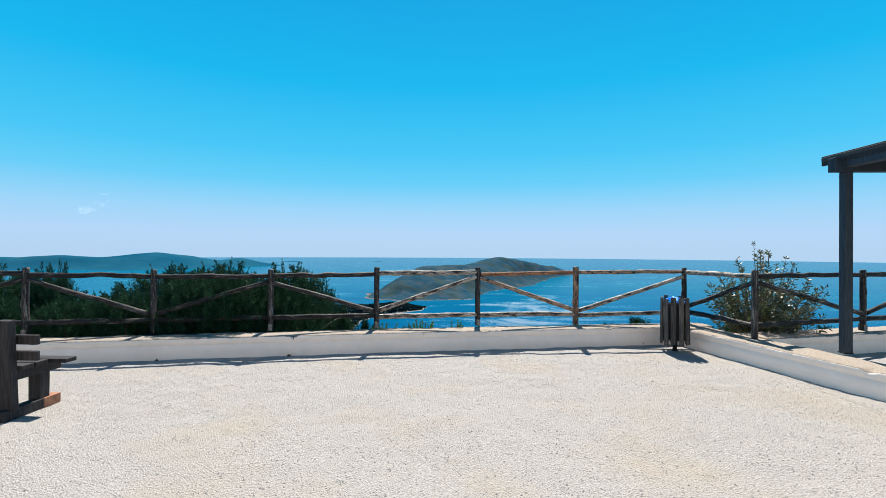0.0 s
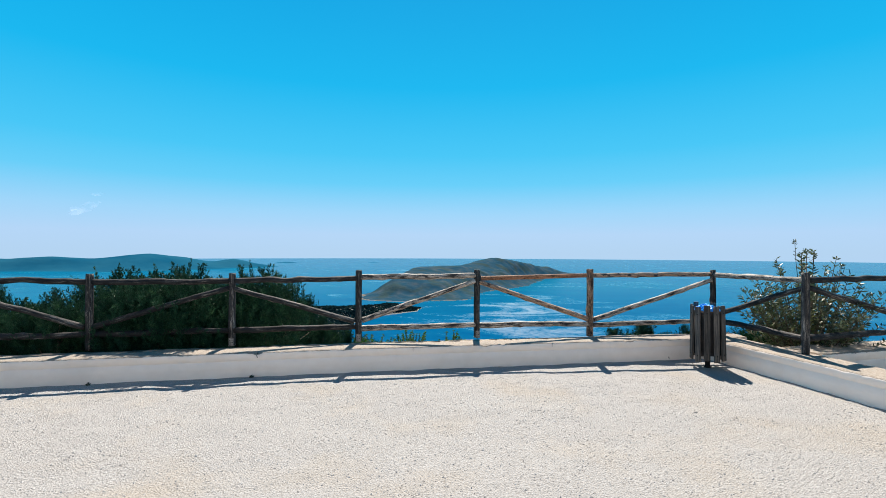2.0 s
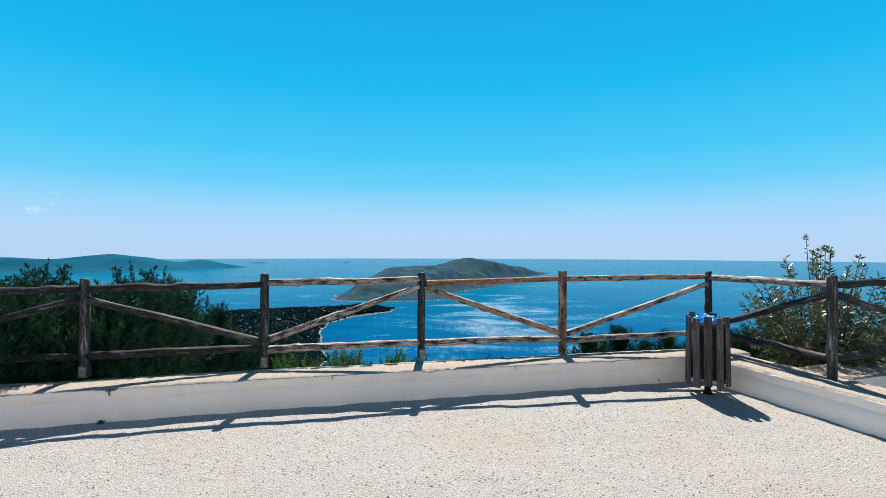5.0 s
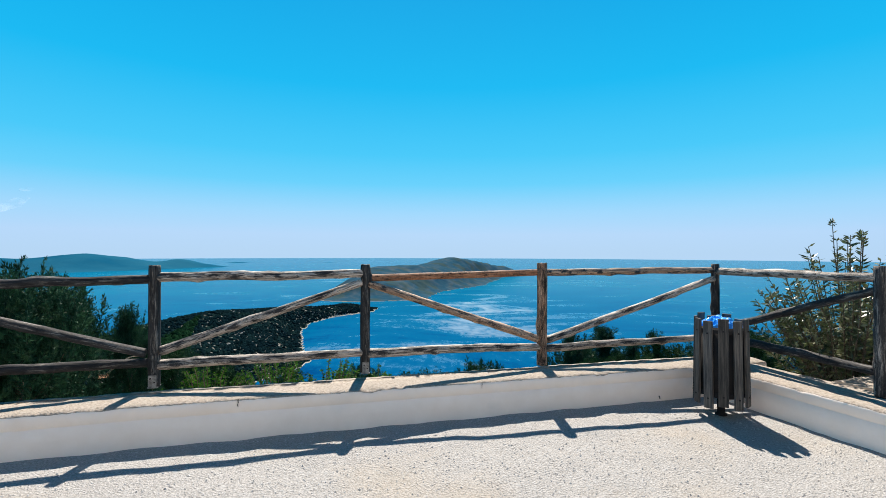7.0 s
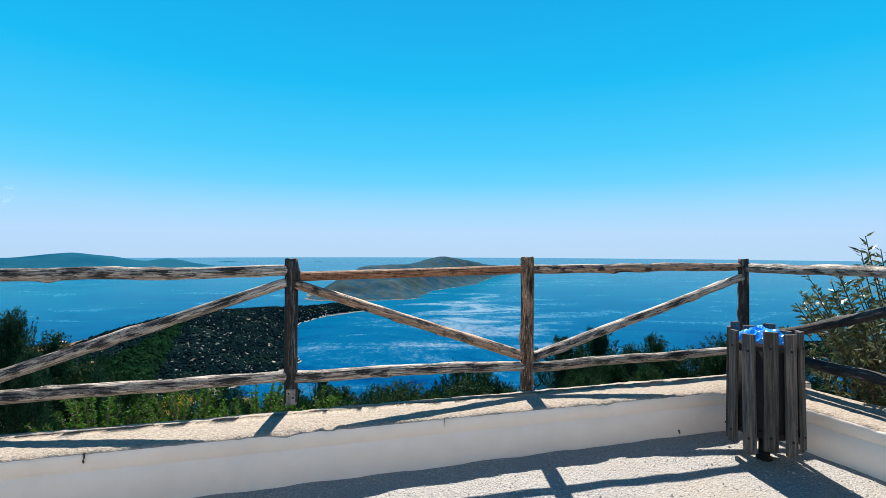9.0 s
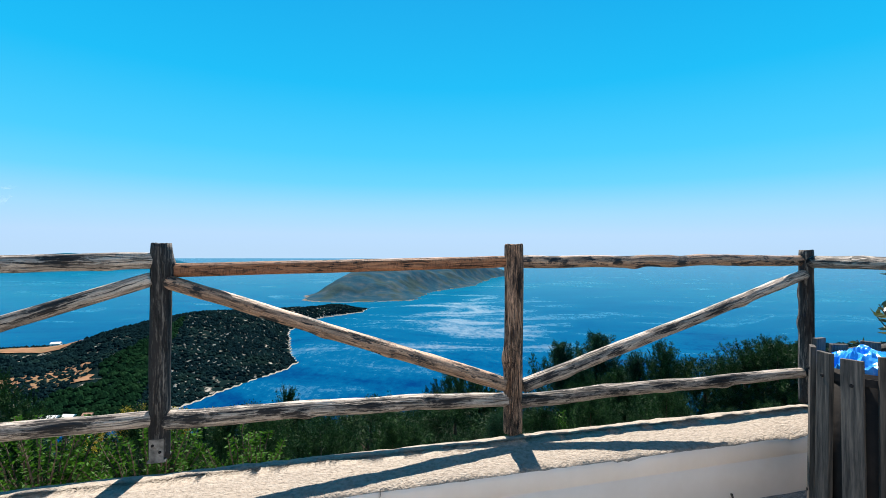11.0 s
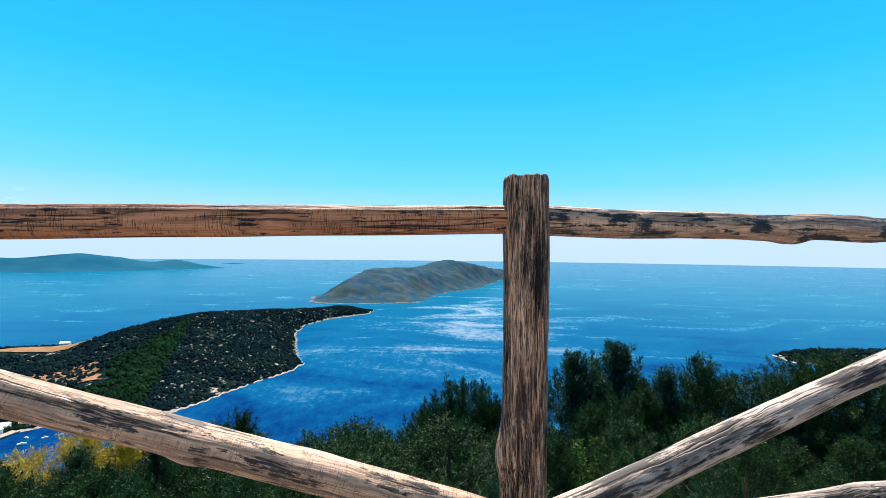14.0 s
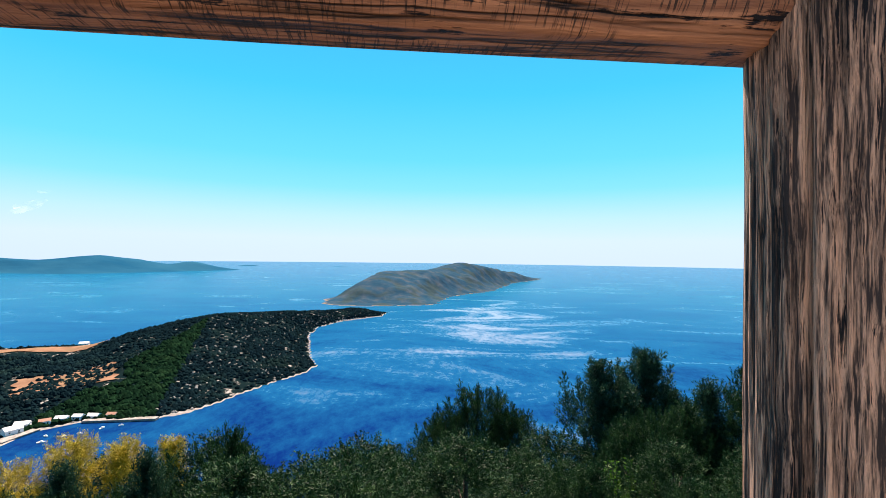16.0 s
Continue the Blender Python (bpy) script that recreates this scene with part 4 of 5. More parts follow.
def conifer_crown(name, seed, h, w, shoots, material, per=34, leaf=0.044, taper=1.0, lean=0.0, leaders=9, spire=38, plumes=0, full=1.0):
    """Upswept juniper shoots set round a trunk, each clothed in short scaly sprays; ragged outline."""
    rnd = np.random.RandomState(seed)
    P, D, L, W = [], [], [], []
    lobes = [(rnd.uniform(0, 6.28), rnd.uniform(0.3, 0.95), rnd.uniform(0.7, 1.25)) for _ in range(7)]
    for i in range(shoots):
        f = rnd.uniform(0.12, 1.0) ** 0.8
        a = rnd.uniform(0, 6.28)
        prof = (math.sin(min(1.0, f * 1.25 + 0.1) * math.pi * 0.5) * (1 - f) ** (0.55 * taper) + 0.10)
        q = 1.0
        for la, lf, ls in lobes:
            da = abs((a - la + math.pi) % (2 * math.pi) - math.pi)
            q += (ls - 0.9) * math.exp(-(da / 0.6) ** 2 - ((f - lf) / 0.2) ** 2)
        r = w * prof * q * rnd.uniform(0.55, 1.0)
        ln = rnd.uniform(0.30, 0.60) * (0.55 + 0.3 * h / 2.5)
        el = radians(rnd.uniform(5, 45) + spire * f)
        d = np.array([math.cos(a) * math.cos(el), math.sin(a) * math.cos(el), math.sin(el)])
        tip = np.array([math.cos(a) * r + lean * f, math.sin(a) * r, h * f * full])
        base = tip - d * ln
        s = rnd.rand(per) ** 0.8
        pts = base + np.outer(s, d) * ln + rnd.normal(size=(per, 3)) * 0.02
        spread = (1.05 - s)[:, None]
        dirs = d * 0.75 + rnd.normal(size=(per, 3)) * (0.25 + 0.55 * spread)
        for rep in range(3):
            P.append(pts + rnd.normal(size=(per, 3)) * 0.012)
            D.append(dirs + rnd.normal(size=(per, 3)) * 0.35)
            L.append(leaf * (0.7 + 0.8 * rnd.rand(per)) * (1.25 - 0.5 * s))
            W.append(leaf * (0.16 + 0.14 * rnd.rand(per)))
    for i in range(leaders):
        a, r = rnd.uniform(0, 6.28), w * 0.55 * math.sqrt(rnd.rand())
        d = np.array([0.25 * math.cos(a), 0.25 * math.sin(a), 1.0])
        d /= np.linalg.norm(d)
        ln = rnd.uniform(0.35, 0.6)
        tip = np.array([math.cos(a) * r + lean, math.sin(a) * r, h * (1.02 - 0.55 * (r / w) ** 2) + rnd.uniform(-0.1, 0.06)])
        m = 44
        s = rnd.rand(m)
        pts = tip - np.outer(1 - s, d) * ln
        for rep in range(2):
            P.append(pts + rnd.normal(size=(m, 3)) * 0.008)
            D.append(d * 0.9 + rnd.normal(size=(m, 3)) * (0.55 * (1.1 - s))[:, None])
            L.append(leaf * 1.5 * (1.3 - s) * (0.7 + 0.5 * rnd.rand(m)))
            W.append(leaf * (0.2 + 0.12 * rnd.rand(m)))
    for i in range(plumes):
        # pointed leading shoots, feathered with side sprays that lengthen downwards
        a, r = rnd.uniform(0, 6.28), w * 0.8 * math.sqrt(rnd.rand())
        ax = np.array([0.22 * math.cos(a) + rnd.normal() * 0.08, 0.22 * math.sin(a) + rnd.normal() * 0.08, 1.0])
        ax /= np.linalg.norm(ax)
        ln = rnd.uniform(0.45, 0.85)
        tip = np.array([math.cos(a) * r, math.sin(a) * r, h * (1.0 - 0.22 * (r / w) ** 2) - rnd.uniform(0.0, 0.22)])
        for j in range(26):
            s = j / 25
            b0 = tip - ax * ln * s
            sd = rnd.normal(size=3)
            sd -= ax * sd.dot(ax)
            sd /= np.linalg.norm(sd)
            d = ax * 0.9 + sd * 0.75
            d /= np.linalg.norm(d)
            sl = 0.06 + 0.26 * s
            m = 16 + int(26 * s)
            u = rnd.rand(m)
            P.append(b0 + np.outer(u, d) * sl + rnd.normal(size=(m, 3)) * 0.006)
            D.append(d + rnd.normal(size=(m, 3)) * 0.45)
            L.append(leaf * (0.7 + 0.6 * rnd.rand(m)))
            W.append(leaf * (0.18 + 0.12 * rnd.rand(m)))
    V, F = blades(np.concatenate(P), np.concatenate(D), np.concatenate(L), np.concatenate(W), rnd)
    return mesh_of(name, V.tolist(), F.tolist(), material, smooth=False)


def trunk_mesh(seed, h, w):
    rnd = random.Random(seed)
    verts, faces = [], []
    pts = [Vector((0.06 * noise.noise((seed, t * 2, 0)), 0.06 * noise.noise((seed, t * 2, 5)), t * h * 0.9)) for t in np.linspace(0, 1, 9)]
    tube_into(verts, faces, pts, 0.03 + 0.018 * h, 0.008, 7)
    for i in range(14):
        f = rnd.uniform(0.1, 0.8)
        a = rnd.uniform(0, 6.28)
        p0 = Vector((0, 0, f * h * 0.85))
        ln = w * rnd.uniform(0.5, 0.85) * (1.05 - f)
        pp = [p0 + Vector((math.cos(a) * ln * t, math.sin(a) * ln * t, ln * t * (0.3 + 0.7 * t))) for t in np.linspace(0, 1, 5)]
        tube_into(verts, faces, pp, 0.016, 0.004, 5)
    return mesh_of("trunk", verts, faces, M_STEM)


def juniper(seed, h, w, shoots, material, label, **kw):
    t = thing("juniper_tree", label, "tree", group="trees on the slope")
    part("trunk", trunk_mesh(seed, h, w), M_STEM, t)
    part("crown", conifer_crown("crown", seed, h, w, shoots, material, **kw), material, t)
    return t


GREEN = "green juniper tree with upswept ragged shoots on the slope"
DARK = "dense dark juniper bush growing up behind the fence"
KINDS = [juniper(31, 2.6, 1.0, 260, M_JUNIPER, GREEN), juniper(32, 2.6, 1.15, 280, M_JUNIPER, GREEN), juniper(33, 2.6, 0.9, 260, M_DARKJUN, GREEN, taper=1.3),
         juniper(34, 2.6, 1.3, 300, M_JUNIPER, GREEN, taper=0.7), juniper(35, 2.6, 1.15, 420, M_DARKJUN, DARK, per=38, leaf=0.048, taper=0.5, leaders=6, spire=45, plumes=24, full=0.93),
         juniper(36, 2.6, 0.95, 330, M_DARKJUN, "tall dark juniper with dense tiers on the slope", per=40, leaf=0.046, taper=1.0, leaders=2, spire=18, plumes=9),
         juniper(37, 2.6, 1.25, 460, M_JUNIPER, "broad rounded juniper with a dense crown on the slope", per=40, leaf=0.046, taper=0.55, leaders=3, spire=20, plumes=14, full=0.95)]
used = set()


def plant(kind, x, y, top, width=1.0, turn=0.0, label="", base=None):
    """Sets one tree with its top at that height and its foot on the slope."""
    z0 = hill_z(x, y) - 0.1 if base is None else base
    s = max(0.35, (top - z0) / 2.6)
    m = Matrix.LocRotScale((x, y, z0), Euler((0, 0, turn)), (s * width, s * width, s))
    src = KINDS[kind]
    if kind not in used:
        used.add(kind)
        src.matrix_basis = m
        KINDS[kind] = src
        ob = src
    else:
        keep = src.scale.copy()
        ob = copy_thing(src, m @ Matrix.Diagonal((1 / keep.x, 1 / keep.y, 1 / keep.z, 1)))
    if label:
        ob["label"] = label
    return ob


rt = random.Random(21)
# the dark bushes along the fence
for x, y, top, wd in ((-2.75, 8.15, 1.31, 0.85), (-3.35, 8.25, 1.12, 0.95), (-3.95, 7.85, 1.33, 1.0), (-4.75, 7.75, 1.27, 1.05), (-5.6, 7.55, 0.80, 1.0),
                      (-4.3, 8.7, 1.05, 0.9), (-6.6, 7.6, 1.30, 0.55), (-7.0, 8.1, 0.85, 0.9), (-7.7, 7.4, 1.3, 1.1), (-8.9, 7.2, 0.95, 1.1), (-3.2, 7.75, 0.75, 0.9), (-10.2, 7.2, 1.35, 1.2), (-2.95, 7.35, 0.80, 0.85),
                      (-3.35, 7.34, 1.24, 0.85), (-3.95, 7.22, 1.22, 0.85), (-2.85, 7.6, 1.05, 0.8), (-3.55, 7.22, 0.95, 0.85), (-4.15, 7.08, 0.88, 0.85), (-4.85, 6.95, 0.98, 0.85), (-5.6, 6.75, 0.85, 0.85), (-6.5, 6.6, 0.9, 0.85)):
    plant(4, x, y, top, wd * 0.95, rt.uniform(0, 6.28))
for x, y, top, wd in ((-2.4, 9.2, 0.72, 0.62), (-2.65, 9.5, 0.62, 0.6), (-3.0, 9.3, 0.86, 0.7), (-2.1, 9.0, 0.42, 0.6), (-3.6, 9.7, 0.92, 0.8), (-1.75, 9.3, 0.15, 0.7),
                      (-2.9, 10.4, 0.3, 0.9), (-4.2, 10.3, 0.75, 0.9)):
    plant(2, x, y, top, wd, rt.uniform(0, 6.28), "slim dark juniper standing behind the fence")
# single trees that stand out on the slope
for k, x, y, top, wd in ((5, 6.6, 17.7, -0.95, 0.8), (5, 5.65, 17.7, -1.2, 0.8), (5, 6.15, 17.9, -1.75, 0.6), (5, 7.2, 17.6, -1.8, 0.6), (3, 7.3, 17.9, -1.9, 0.7), (3, 6.1, 17.2, -1.9, 0.7), (6, 3.5, 22.0, -2.75, 0.62), (6, 2.5, 21.5, -3.5, 0.65),
                         (6, 4.5, 21.7, -3.4, 0.6), (1, 7.7, 13.7, -0.62, 1.15), (3, 8.1, 13.9, -0.44, 1.25), (0, 6.35, 14.0, -0.46, 0.85), (3, 6.75, 14.3, -0.85, 1.15), (3, 7.2, 14.0, -0.72, 1.1), (1, 8.7, 14.0, -0.5, 1.25), (3, 9.4, 14.0, -0.6, 1.25), (1, 10.3, 13.7, -0.55, 1.3), (2, 6.0, 14.4, -0.75, 1.0), (3, 5.15, 14.1, -1.10, 0.7), (1, 4.75, 14.3, -1.25, 0.8), (0, 5.55, 14.2, -1.0, 0.9), (3, 8.3, 13.6, -0.3, 1.0), (0, -0.3, 13.0, -0.90, 0.6)):
    plant(k, x, y, top, wd, rt.uniform(0, 6.28))
for k, x, y, top in ((0, -1.6, 9.7, -0.05), (1, -0.8, 9.9, -0.15), (0, -0.1, 10.0, -0.27), (1, -2.4, 10.3, 0.05), (3, 0.7, 10.1, -0.35), (2, -3.3, 14.6, -2.0), (0, -4.3, 14.2, -2.05), (2, -2.3, 14.9, -1.95), (1, -5.4, 13.9, -2.1), (0, -1.2, 9.1, -0.02), (1, 0.35, 9.5, -0.12),
                     (0, 1.4, 9.3, -0.12), (2, 2.3, 9.6, -0.2), (0, 3.2, 9.8, -0.1), (1, 4.0, 9.9, -0.05)):
    plant(k, x, y, top, 0.9, rt.uniform(0, 6.28))
# the canopy that closes the slope
spots = []
tries = 0
while len(spots) < 118 and tries < 9000:
    tries += 1
    x, y = rt.uniform(-9, 12), rt.uniform(10.2, 17.5)
    if all((x - a) ** 2 + (y - c) ** 2 > 0.62 for a, c in spots):
        spots.append((x, y))
for x, y in spots:
    d = math.hypot(x - 1.8, y - 7.7)
    az = math.degrees(math.atan2(x - 1.8, y - 7.7))
    k = 0.338 - 0.0022 * max(-3, min(36, az - 4)) + max(0.0, 0.11 * (4.6 - d))
    k += 0.036 if az < 0 else 0.056 if az < 20 else 0.042
    if rt.random() < 0.2:
        k -= 0.022
    top = 1.02 - (k - 0.012 + rt.uniform(0.0, 0.11)) * d
    g = hill_z(x, y) - 0.1
    plant(rt.choice((0, 1, 3, 0, 1, 2)), x, y, max(top, g + 0.8), rt.uniform(0.95, 1.4), rt.uniform(0, 6.28))


def leaf_shrub(name, seed, stems, h, w, leaf, wide, material, label, category, at, bare=0.35, per=40, buds=False, flat=0.5, low=0.55):
    """Woody stems from one foot with lance-shaped leaves along their upper parts."""
    rnd = np.random.RandomState(seed)
    t = thing(name, label, category, at)
    verts, faces = [], []
    P, D, L, W = [], [], [], []
    for i in range(stems):
        a, r = rnd.uniform(0, 6.28), w * math.sqrt(rnd.rand())
        hh = h * rnd.uniform(low, 1.0) * (1 - 0.35 * (r / w) ** 2)
        c = Vector((math.cos(a), math.sin(a), 0))
        pts = [c * (r * (0.15 + 0.85 * s ** 1.3)) + Vector((0.03 * noise.noise((seed + i, s * 3, 0)), 0.03 * noise.noise((seed + i, s * 3, 4)), hh * s)) for s in np.linspace(0, 1, 8)]
        tube_into(verts, faces, pts, 0.009, 0.003, 5)
        for _ in range(per):
            s = bare + (1 - bare) * rnd.rand() ** 0.7
            u = s * 7
            k = min(6, int(u))
            p = np.array(pts[k].lerp(pts[k + 1], u - k))
            ax = np.array((pts[k + 1] - pts[k]).normalized())
            q = rnd.normal(size=3)
            q -= ax * q.dot(ax)
            q /= np.linalg.norm(q)
            P.append(p)
            D.append(ax * flat * (0.6 + rnd.rand()) + q)
            L.append(leaf * rnd.uniform(0.6, 1.15))
            W.append(wide * rnd.uniform(0.8, 1.2))
        if buds and rnd.rand() < 0.7:
            tip = np.array(pts[-1])
            for _ in range(16):
                P.append(tip + rnd.normal(size=3) * 0.008)
                D.append(np.array((0, 0, 0.6)) + rnd.normal(size=3) * 0.7)
                L.append(leaf * rnd.uniform(0.6, 1.1))
                W.append(wide * 0.8)
    tagged(part("branchwork", mesh_of("branchwork", verts, faces, M_STEM), M_STEM, t), kind="stuff")
    V, F = blades(np.array(P), np.array(D), np.array(L), np.array(W), rnd)
    tagged(part("foliage", mesh_of("foliage", V.tolist(), F.tolist(), material, smooth=False), material, t), kind="stuff")
    return t


leaf_shrub("oleander", 61, 140, 2.0, 0.86, 0.078, 0.021, M_OLEANDER, "leafy oleander shrub with some pale leaves behind the corner parapet", "shrub", (4.92, 7.80, -0.35), bare=0.2, per=66)
leaf_shrub("oleander", 62, 12, 2.12, 0.8, 0.05, 0.016, M_OLEANDER, "tall bare oleander shoots with leaf clusters at the tips", "shrub", (4.95, 7.80, -0.35), bare=0.82, per=7, buds=True)
for i, (x, y, z, h, w) in enumerate(((-1.15, 8.35, -0.45, 0.78, 0.42), (-0.55, 8.45, -0.5, 0.83, 0.42), (0.0, 8.5, -0.5, 0.80, 0.36), (0.5, 8.65, -0.55, 0.72, 0.3))):
    leaf_shrub("mastic_shrub", 70 + i, 60, h, w, 0.032, 0.014, M_LENTISK, "bright green leafy shrub just behind the parapet", "shrub", (x, y, z), bare=0.3, per=85, flat=0.3)


for i, x in enumerate((-3.9, -2.25)):
    leaf_shrub("weed", 90 + i, 9, 0.032, 0.03, 0.018, 0.006, M_JUNIPER, "tiny weed tuft at the foot of the parapet", "weed", (x, front_y(x) - 0.02, yard_z(x, front_y(x)) - 0.004), bare=0.1, per=7)

leaf_shrub("mastic_shrub", 97, 70, 1.85, 0.5, 0.05, 0.022, M_LENTISK, "bright green leafy shrub among the junipers", "shrub", (4.35, 13.5, hill_z(4.35, 13.5) - 0.05), bare=0.45, per=70, flat=0.3)


def broom(seed, x, y, top, w):
    z = hill_z(x, y)
    h = 1.5
    t = thing("broom_bush", "tall broom bush in full yellow flower on the slope", "shrub", (x, y, z - 0.1), "broom on the slope")
    part("trunk", trunk_mesh(seed, (top - z) * 0.8, w), M_STEM, t)
    ob = part("blossom", conifer_crown("blossom", seed, h, w, 240, M_BROOM, per=40, leaf=0.034, taper=0.35, leaders=0), M_BROOM, t)
    ob.matrix_basis = Matrix.Translation((0, 0, top - z + 0.1 - h))
    tagged(ob, kind="stuff")


for i, (x, y, top, w) in enumerate(((-4.7, 15.4, -2.32, 0.52), (-4.1, 15.9, -2.10, 0.5), (-3.45, 16.2, -2.28, 0.42), (-2.75, 16.4, -2.30, 0.32), (-4.6, 13.0, -1.75, 0.6), (-4.35, 15.1, -2.66, 0.42))):
    broom(80 + i, x, y, top, w)

# ---- vegetation, fields and houses of the headland ----
def clumps(name, N, seed, area, coast, ridge, material, label, keep, size, rough, grain):
    """Low rounded shrubs scattered over the land, joined into one."""
    rnd = np.random.RandomState(seed)
    X, Y = rnd.uniform(area[0], area[1], N), rnd.uniform(area[2], area[3], N)
    H, dc = land_height(X, Y, coast, ridge, rough, grain, 1.35 if grain == 26 else 1.0)
    ok = (dc > 2.8) & keep(X, Y, rnd)
    X, Y, H = X[ok], Y[ok], H[ok]
    n = len(X)
    S = rnd.uniform(size[0], size[1], n)
    ang = np.arange(5) * 2 * np.pi / 5
    V = np.empty((n, 11, 3))
    for k in range(5):
        for row, (rr, zz) in enumerate(((1.0, -0.25), (0.85, 0.45))):
            j = rnd.uniform(0.75, 1.2, n)
            V[:, row * 5 + k, 0] = X + S * rr * j * np.cos(ang[k] + row * 0.6)
            V[:, row * 5 + k, 1] = Y + S * rr * j * np.sin(ang[k] + row * 0.6)
            V[:, row * 5 + k, 2] = H + SEA_Z + S * zz * rnd.uniform(0.7, 1.3, n)
    V[:, 10] = np.stack([X, Y, H + SEA_Z + S * rnd.uniform(0.8, 1.15, n)], 1)
    F = []
    for k in range(5):
        k2 = (k + 1) % 5
        F += [(k, k2, 5 + k), (k2, 5 + k2, 5 + k), (5 + k, 5 + k2, 10)]
    F = np.array(F)
    faces = (F[None] + (np.arange(n) * 11)[:, None, None]).reshape(-1, 3)
    return tagged(new(name, mesh_of(name, V.reshape(-1, 3).tolist(), faces.tolist(), material, smooth=False)), label, "scrub", kind="stuff")


def patchy(lo):
    def keep(X, Y, rnd):
        v = np.array([noise.fractal((x * 0.045, y * 0.045, 2.0), 0.9, 2.0, 4) for x, y in zip(X, Y)])
        return (v + rnd.uniform(-0.35, 0.35, len(X))) > lo
    return keep


def in_pines(X, Y):
    return (X < -118 - (Y - 215) * 0.30) & (X > -168)


def in_field(X, Y):
    return ((np.abs((X + 187) * 0.8 + (Y - 264) * 0.6) < 25) & (np.abs((Y - 258) * 0.8 - (X + 187) * 0.6) < 17)) | ((Y > 318 - (X + 250) * 0.1) & (Y < 372) & (X < -215))


pk = patchy(-0.30)
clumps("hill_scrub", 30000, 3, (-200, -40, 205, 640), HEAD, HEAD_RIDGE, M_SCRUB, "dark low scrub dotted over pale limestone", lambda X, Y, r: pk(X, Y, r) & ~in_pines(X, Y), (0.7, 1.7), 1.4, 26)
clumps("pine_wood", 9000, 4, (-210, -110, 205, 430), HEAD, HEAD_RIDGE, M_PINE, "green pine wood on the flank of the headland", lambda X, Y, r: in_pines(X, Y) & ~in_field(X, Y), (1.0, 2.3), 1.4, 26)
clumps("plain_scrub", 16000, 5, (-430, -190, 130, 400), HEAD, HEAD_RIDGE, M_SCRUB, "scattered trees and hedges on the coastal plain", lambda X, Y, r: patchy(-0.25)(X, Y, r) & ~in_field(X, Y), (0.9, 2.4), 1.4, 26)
clumps("cape_scrub", 5000, 6, (270, 500, 250, 360), CAPE, [(290, 345, 4), (330, 325, 7), (400, 300, 12), (480, 290, 16)], M_SCRUB, "dark scrub on the small cape", lambda X, Y, r: X > 0, (1.0, 2.2), 1.0, 20)


ok_rock = patchy(0.24)
clumps("rock_outcrops", 7500, 8, (-190, -70, 215, 560), HEAD, HEAD_RIDGE, M_SHORE, "pale limestone outcrops between the scrub", lambda X, Y, r: ok_rock(X, Y, r) & ~in_pines(X, Y) & (X > -158), (0.45, 1.0), 1.4, 26)


def field(cx, cy, w, d, turn, label):
    c, s = math.cos(turn), math.sin(turn)
    U, Vv = np.meshgrid(np.linspace(-w, w, 30), np.linspace(-d, d, 16))
    U2 = U + 1.5 * np.sin(Vv * 0.7)
    X, Y = cx + U2 * c - Vv * s, cy + U2 * s + Vv * c
    H, dc = land_height(X, Y, HEAD, HEAD_RIDGE, 1.4, 26, 1.35)
    verts = np.stack([X.ravel(), Y.ravel(), (np.maximum(H, 0.5) + SEA_Z + 0.5).ravel()], 1)
    faces = [(j * 30 + i, j * 30 + i + 1, (j + 1) * 30 + i + 1, (j + 1) * 30 + i) for j in range(15) for i in range(29)]
    tagged(new("field", mesh_of("field", verts.tolist(), faces, M_FIELD)), label, "field", kind="structure")


field(-186, 262, 21, 14, 0.64, "bare reddish ploughed field on the plain")
field(-265, 345, 45, 12, -0.1, "dry reddish-brown field near the far shore")


def house(x, y, w, d, h, turn, roof):
    H, dc = land_height(np.array([x]), np.array([y]), HEAD, HEAD_RIDGE, 1.4, 26, 1.35)
    t = thing("house", "small white house by the beach of the cove", "house", (x, y, SEA_Z + max(0.4, float(H[0])) - 0.1), "village by the cove", turn)
    part("wall", box((w, d, h), (0, 0, h / 2), bevel=0.02), M_WHITE, t)
    bm = bmesh.new()
    o = 0.15
    vs = [bm.verts.new(p) for p in ((-w / 2 - o, -d / 2 - o, h), (w / 2 + o, -d / 2 - o, h), (w / 2 + o, d / 2 + o, h), (-w / 2 - o, d / 2 + o, h), (-w / 2 - o, 0, h + d * 0.3), (w / 2 + o, 0, h + d * 0.3))]
    for f in ((0, 1, 5, 4), (2, 3, 4, 5), (0, 4, 3), (1, 2, 5), (0, 3, 2, 1)):
        bm.faces.new([vs[i] for i in f])
    part("roof", bm, roof, t)
    for dx in (-w * 0.25, w * 0.25):
        part("window", box((0.5, 0.06, 0.6), (dx, -d / 2 - 0.01, h * 0.55), bevel=0.01), M_IRON, t)


for x, y, w, d, h, tn, rf in ((-166, 211, 5, 3.5, 2.0, 20, M_WHITE), (-160, 215, 4, 3, 1.8, 35, M_TILE), (-156, 219, 4.5, 3, 1.8, 10, M_WHITE), (-151, 222, 4, 3, 1.7, 0, M_WHITE),
                              (-145, 223, 5, 3, 1.6, -5, M_WHITE), (-165, 205, 6, 4, 2.2, 60, M_WHITE), (-138, 224.5, 4, 2.6, 1.5, 0, M_TILE), (-255, 372, 6, 4, 2.4, 15, M_WHITE)):
    house(x, y, w, d, h, tn, rf)


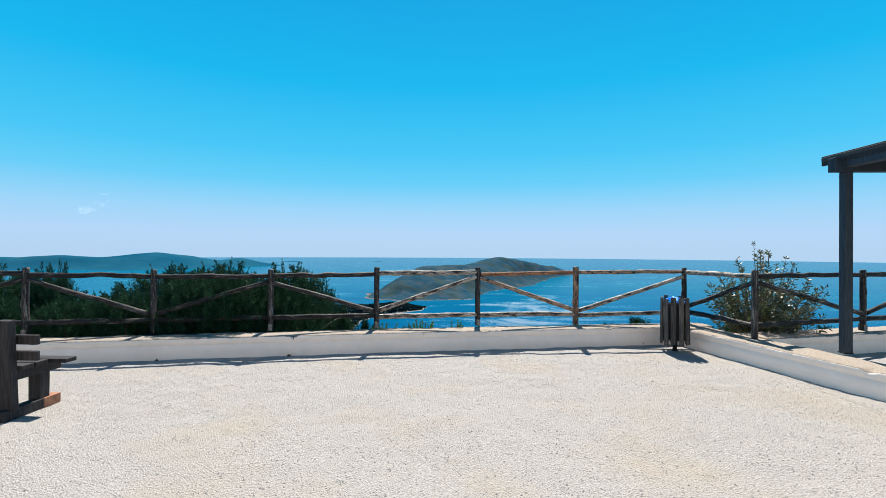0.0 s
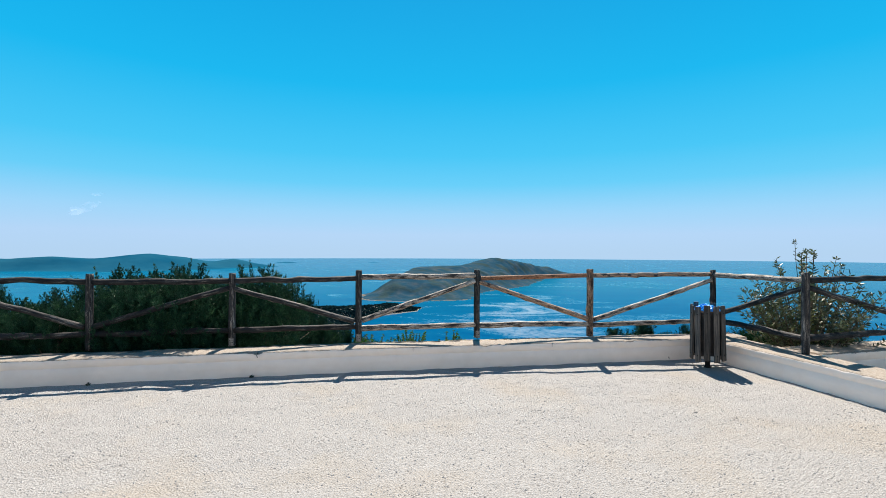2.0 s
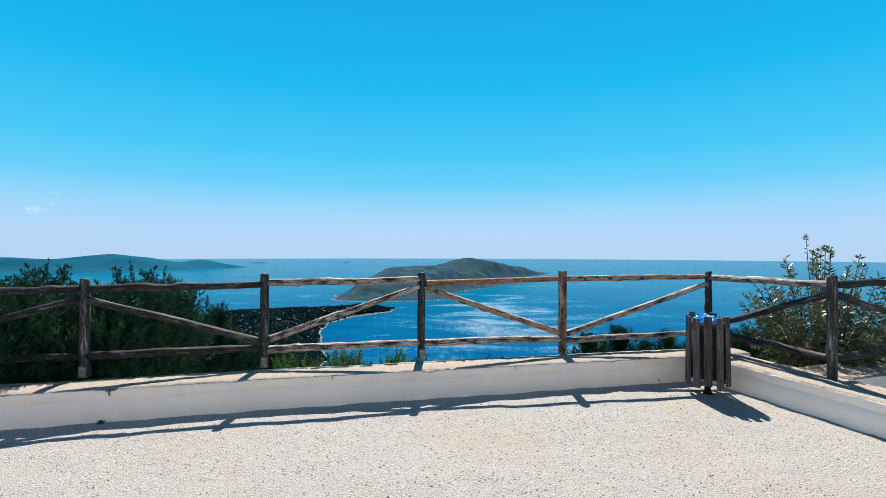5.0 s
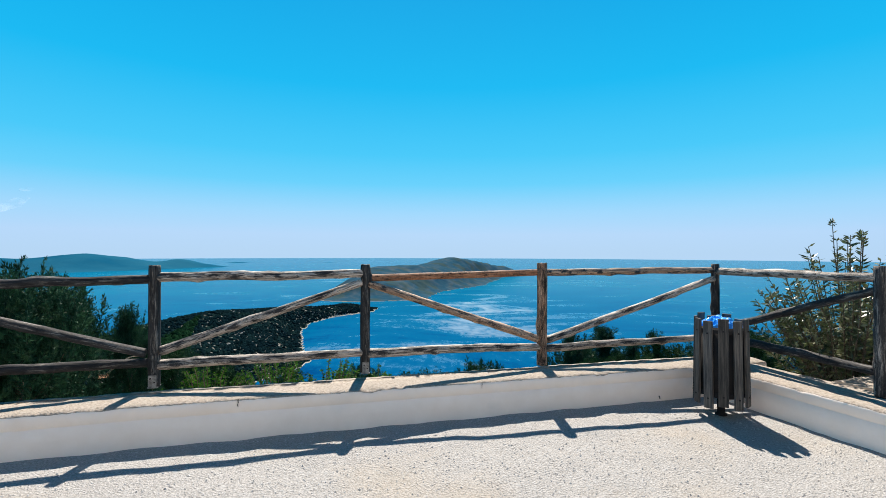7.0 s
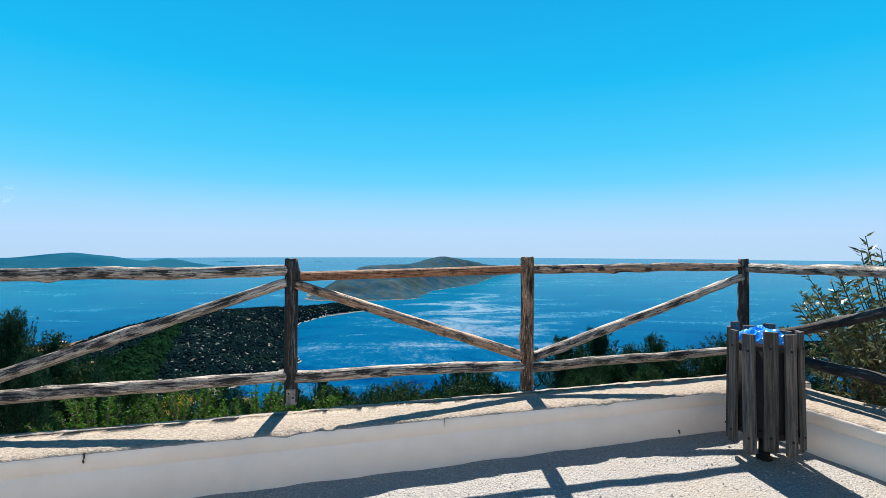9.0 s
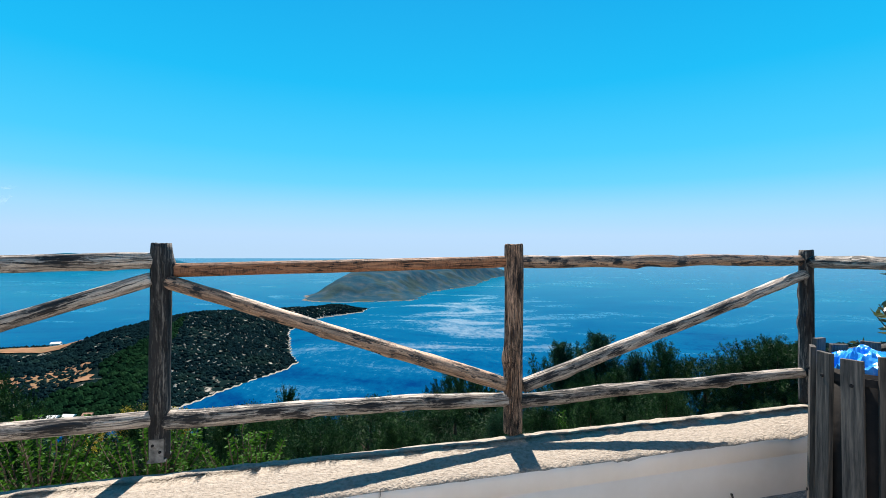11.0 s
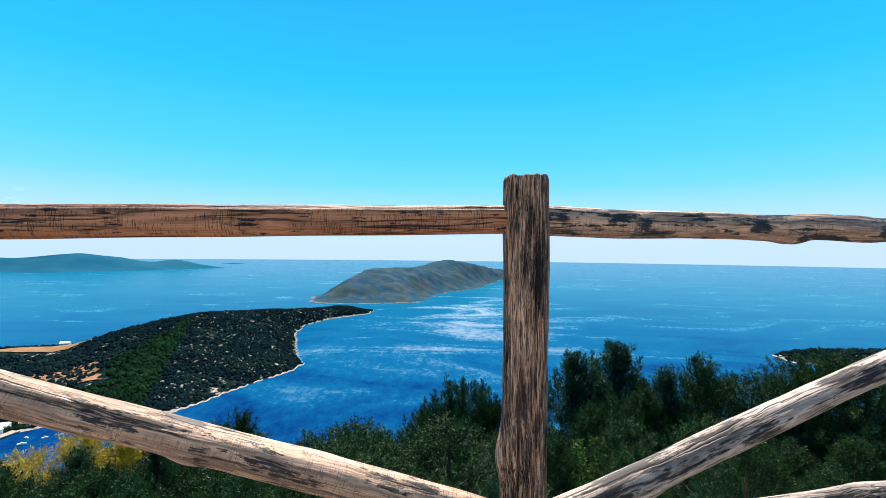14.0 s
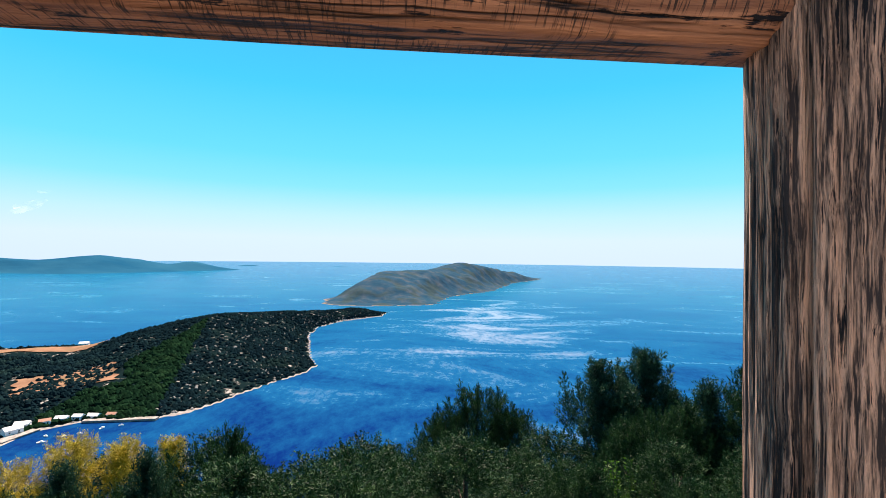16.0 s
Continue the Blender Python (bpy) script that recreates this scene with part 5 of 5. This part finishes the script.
def boat(x, y, ln, turn):
    t = thing("boat", "small white motor boat moored in the cove", "boat", (x, y, SEA_Z), "boats in the cove", turn)
    verts, faces = [], []
    secs = [(-0.5, 0.8), (-0.2, 1.0), (0.15, 0.9), (0.38, 0.5), (0.5, 0.05)]
    for s, k in secs:
        b2 = ln * 0.17 * k
        verts += [(s * ln, -b2, 0.42), (s * ln, -b2 * 0.7, -0.1), (s * ln, b2 * 0.7, -0.1), (s * ln, b2, 0.42), (s * ln, b2 * 0.8, 0.36), (s * ln, -b2 * 0.8, 0.36)]
    for i in range(len(secs) - 1):
        for j in range(6):
            a, c = i * 6 + j, i * 6 + (j + 1) % 6
            faces.append((a, a + 6, c + 6, c))
    faces.append((0, 1, 2, 3, 4, 5))
    part("hull", mesh_of("hull", verts, faces, M_WHITE, smooth=False), M_WHITE, t)
    part("cabin", box((ln * 0.25, ln * 0.18, 0.45), (0, 0, 0.55), bevel=0.05), M_WHITE, t)


for x, y, ln, tn in ((-147, 197, 3.0, 30), (-143, 203, 2.2, 50), (-139, 206, 2.0, 10), (-134, 212, 2.6, 80), (-128, 215, 2.0, 20), (-150, 203, 2.4, -20)):
    boat(x, y, ln, tn)



# ---- quay of the cove, dead twigs ----
def slab(name, a, b, w, h, z, material, label, category):
    a, b = Vector(a), Vector(b)
    d = b - a
    bm = box((d.length, w, h), (0, 0, 0), bevel=0.05, jitter=0.12)
    ob = part(name, bm, material, None, label)
    mid = (a + b) / 2
    ob.matrix_world = pose(mid.x, mid.y, z, 0, 0, math.degrees(math.atan2(d.y, d.x)))
    tagged(ob, label, category, kind="structure")


slab("quay", (-147, 219.5, 0), (-117, 222.5, 0), 3.2, 1.0, SEA_Z + 0.55, M_SHORE, "pale concrete quay along the cove", "quay")
slab("beach", (-163, 196, 0), (-160, 210, 0), 5.0, 0.5, SEA_Z + 0.4, M_SHORE, "narrow pale beach of the cove", "beach")


def twig(a, b, r):
    verts, faces = [], []
    a, b = Vector(a), Vector(b)
    pts = [a.lerp(b, s) + Vector((0.02 * math.sin(s * 5), 0, 0.05 * math.sin(s * 3.1))) for s in np.linspace(0, 1, 7)]
    o = pts[0].copy()
    tube_into(verts, faces, [p - o for p in pts], r, r * 0.4, 6)
    ob = new("dead_branch", mesh_of("dead_branch", verts, faces, M_DRY))
    ob.location = o
    tagged(ob, "pale dry dead branch among the junipers", "branch")


M_DRY = mat("dry_twig", [(0.35, (0.30, 0.26, 0.20)), (0.65, (0.55, 0.50, 0.42))], scale=20, bump=0.3, rough=0.8)
twig((-2.72, 9.0, 0.05), (-2.95, 9.0, 0.48), 0.010)
twig((-2.45, 8.9, 0.02), (-2.05, 8.8, 0.22), 0.010)

# ---- thin fair-weather cloud low over the sea ----
M_CLOUD = bpy.data.materials.new("cloud_wisp")
M_CLOUD.use_nodes = True
n, l = M_CLOUD.node_tree.nodes, M_CLOUD.node_tree.links
tc, nz, rp = n.new("ShaderNodeTexCoord"), n.new("ShaderNodeTexNoise"), n.new("ShaderNodeMapRange")
l.new(tc.outputs["Object"], nz.inputs["Vector"])
nz.inputs["Scale"].default_value, nz.inputs["Detail"].default_value = 0.02, 8
rp.inputs["From Min"].default_value, rp.inputs["From Max"].default_value, rp.inputs["To Max"].default_value = 0.44, 0.72, 0.42
l.new(nz.outputs["Fac"], rp.inputs["Value"])
cb = n["Principled BSDF"]
cb.inputs["Base Color"].default_value, cb.inputs["Roughness"].default_value = (0.9, 0.9, 0.92, 1), 1.0
# a faint glow stands in for sunlight coming through the wisp
cb.inputs["Emission Color"].default_value, cb.inputs["Emission Strength"].default_value = (0.80, 0.78, 0.92, 1), 0.40
l.new(rp.outputs["Result"], cb.inputs["Alpha"])


def cloud(az, r, z, w, h, tilt):
    verts, faces = [(0, 0, 0)], []
    for k in range(24):
        a = 2 * math.pi * k / 24
        q = 0.75 + 0.35 * noise.noise((math.cos(a) * 2, math.sin(a) * 2, az))
        verts.append((w * q * math.cos(a), 8 * noise.noise((a, az, 0)), h * q * math.sin(a) + tilt * w * math.cos(a)))
    faces = [(0, 1 + k, 1 + (k + 1) % 24) for k in range(24)]
    c = new("cloud", mesh_of("cloud", verts, faces, M_CLOUD))
    c.matrix_world = pose(r * math.sin(radians(az)), r * math.cos(radians(az)), z, 0, 0, -az)
    tagged(c, "thin white wisp of cloud above the horizon", "cloud", kind="structure")


cloud(-39.5, 3400, 245, 105, 36, 0.35)
cloud(-38.3, 3400, 330, 45, 14, 0.1)
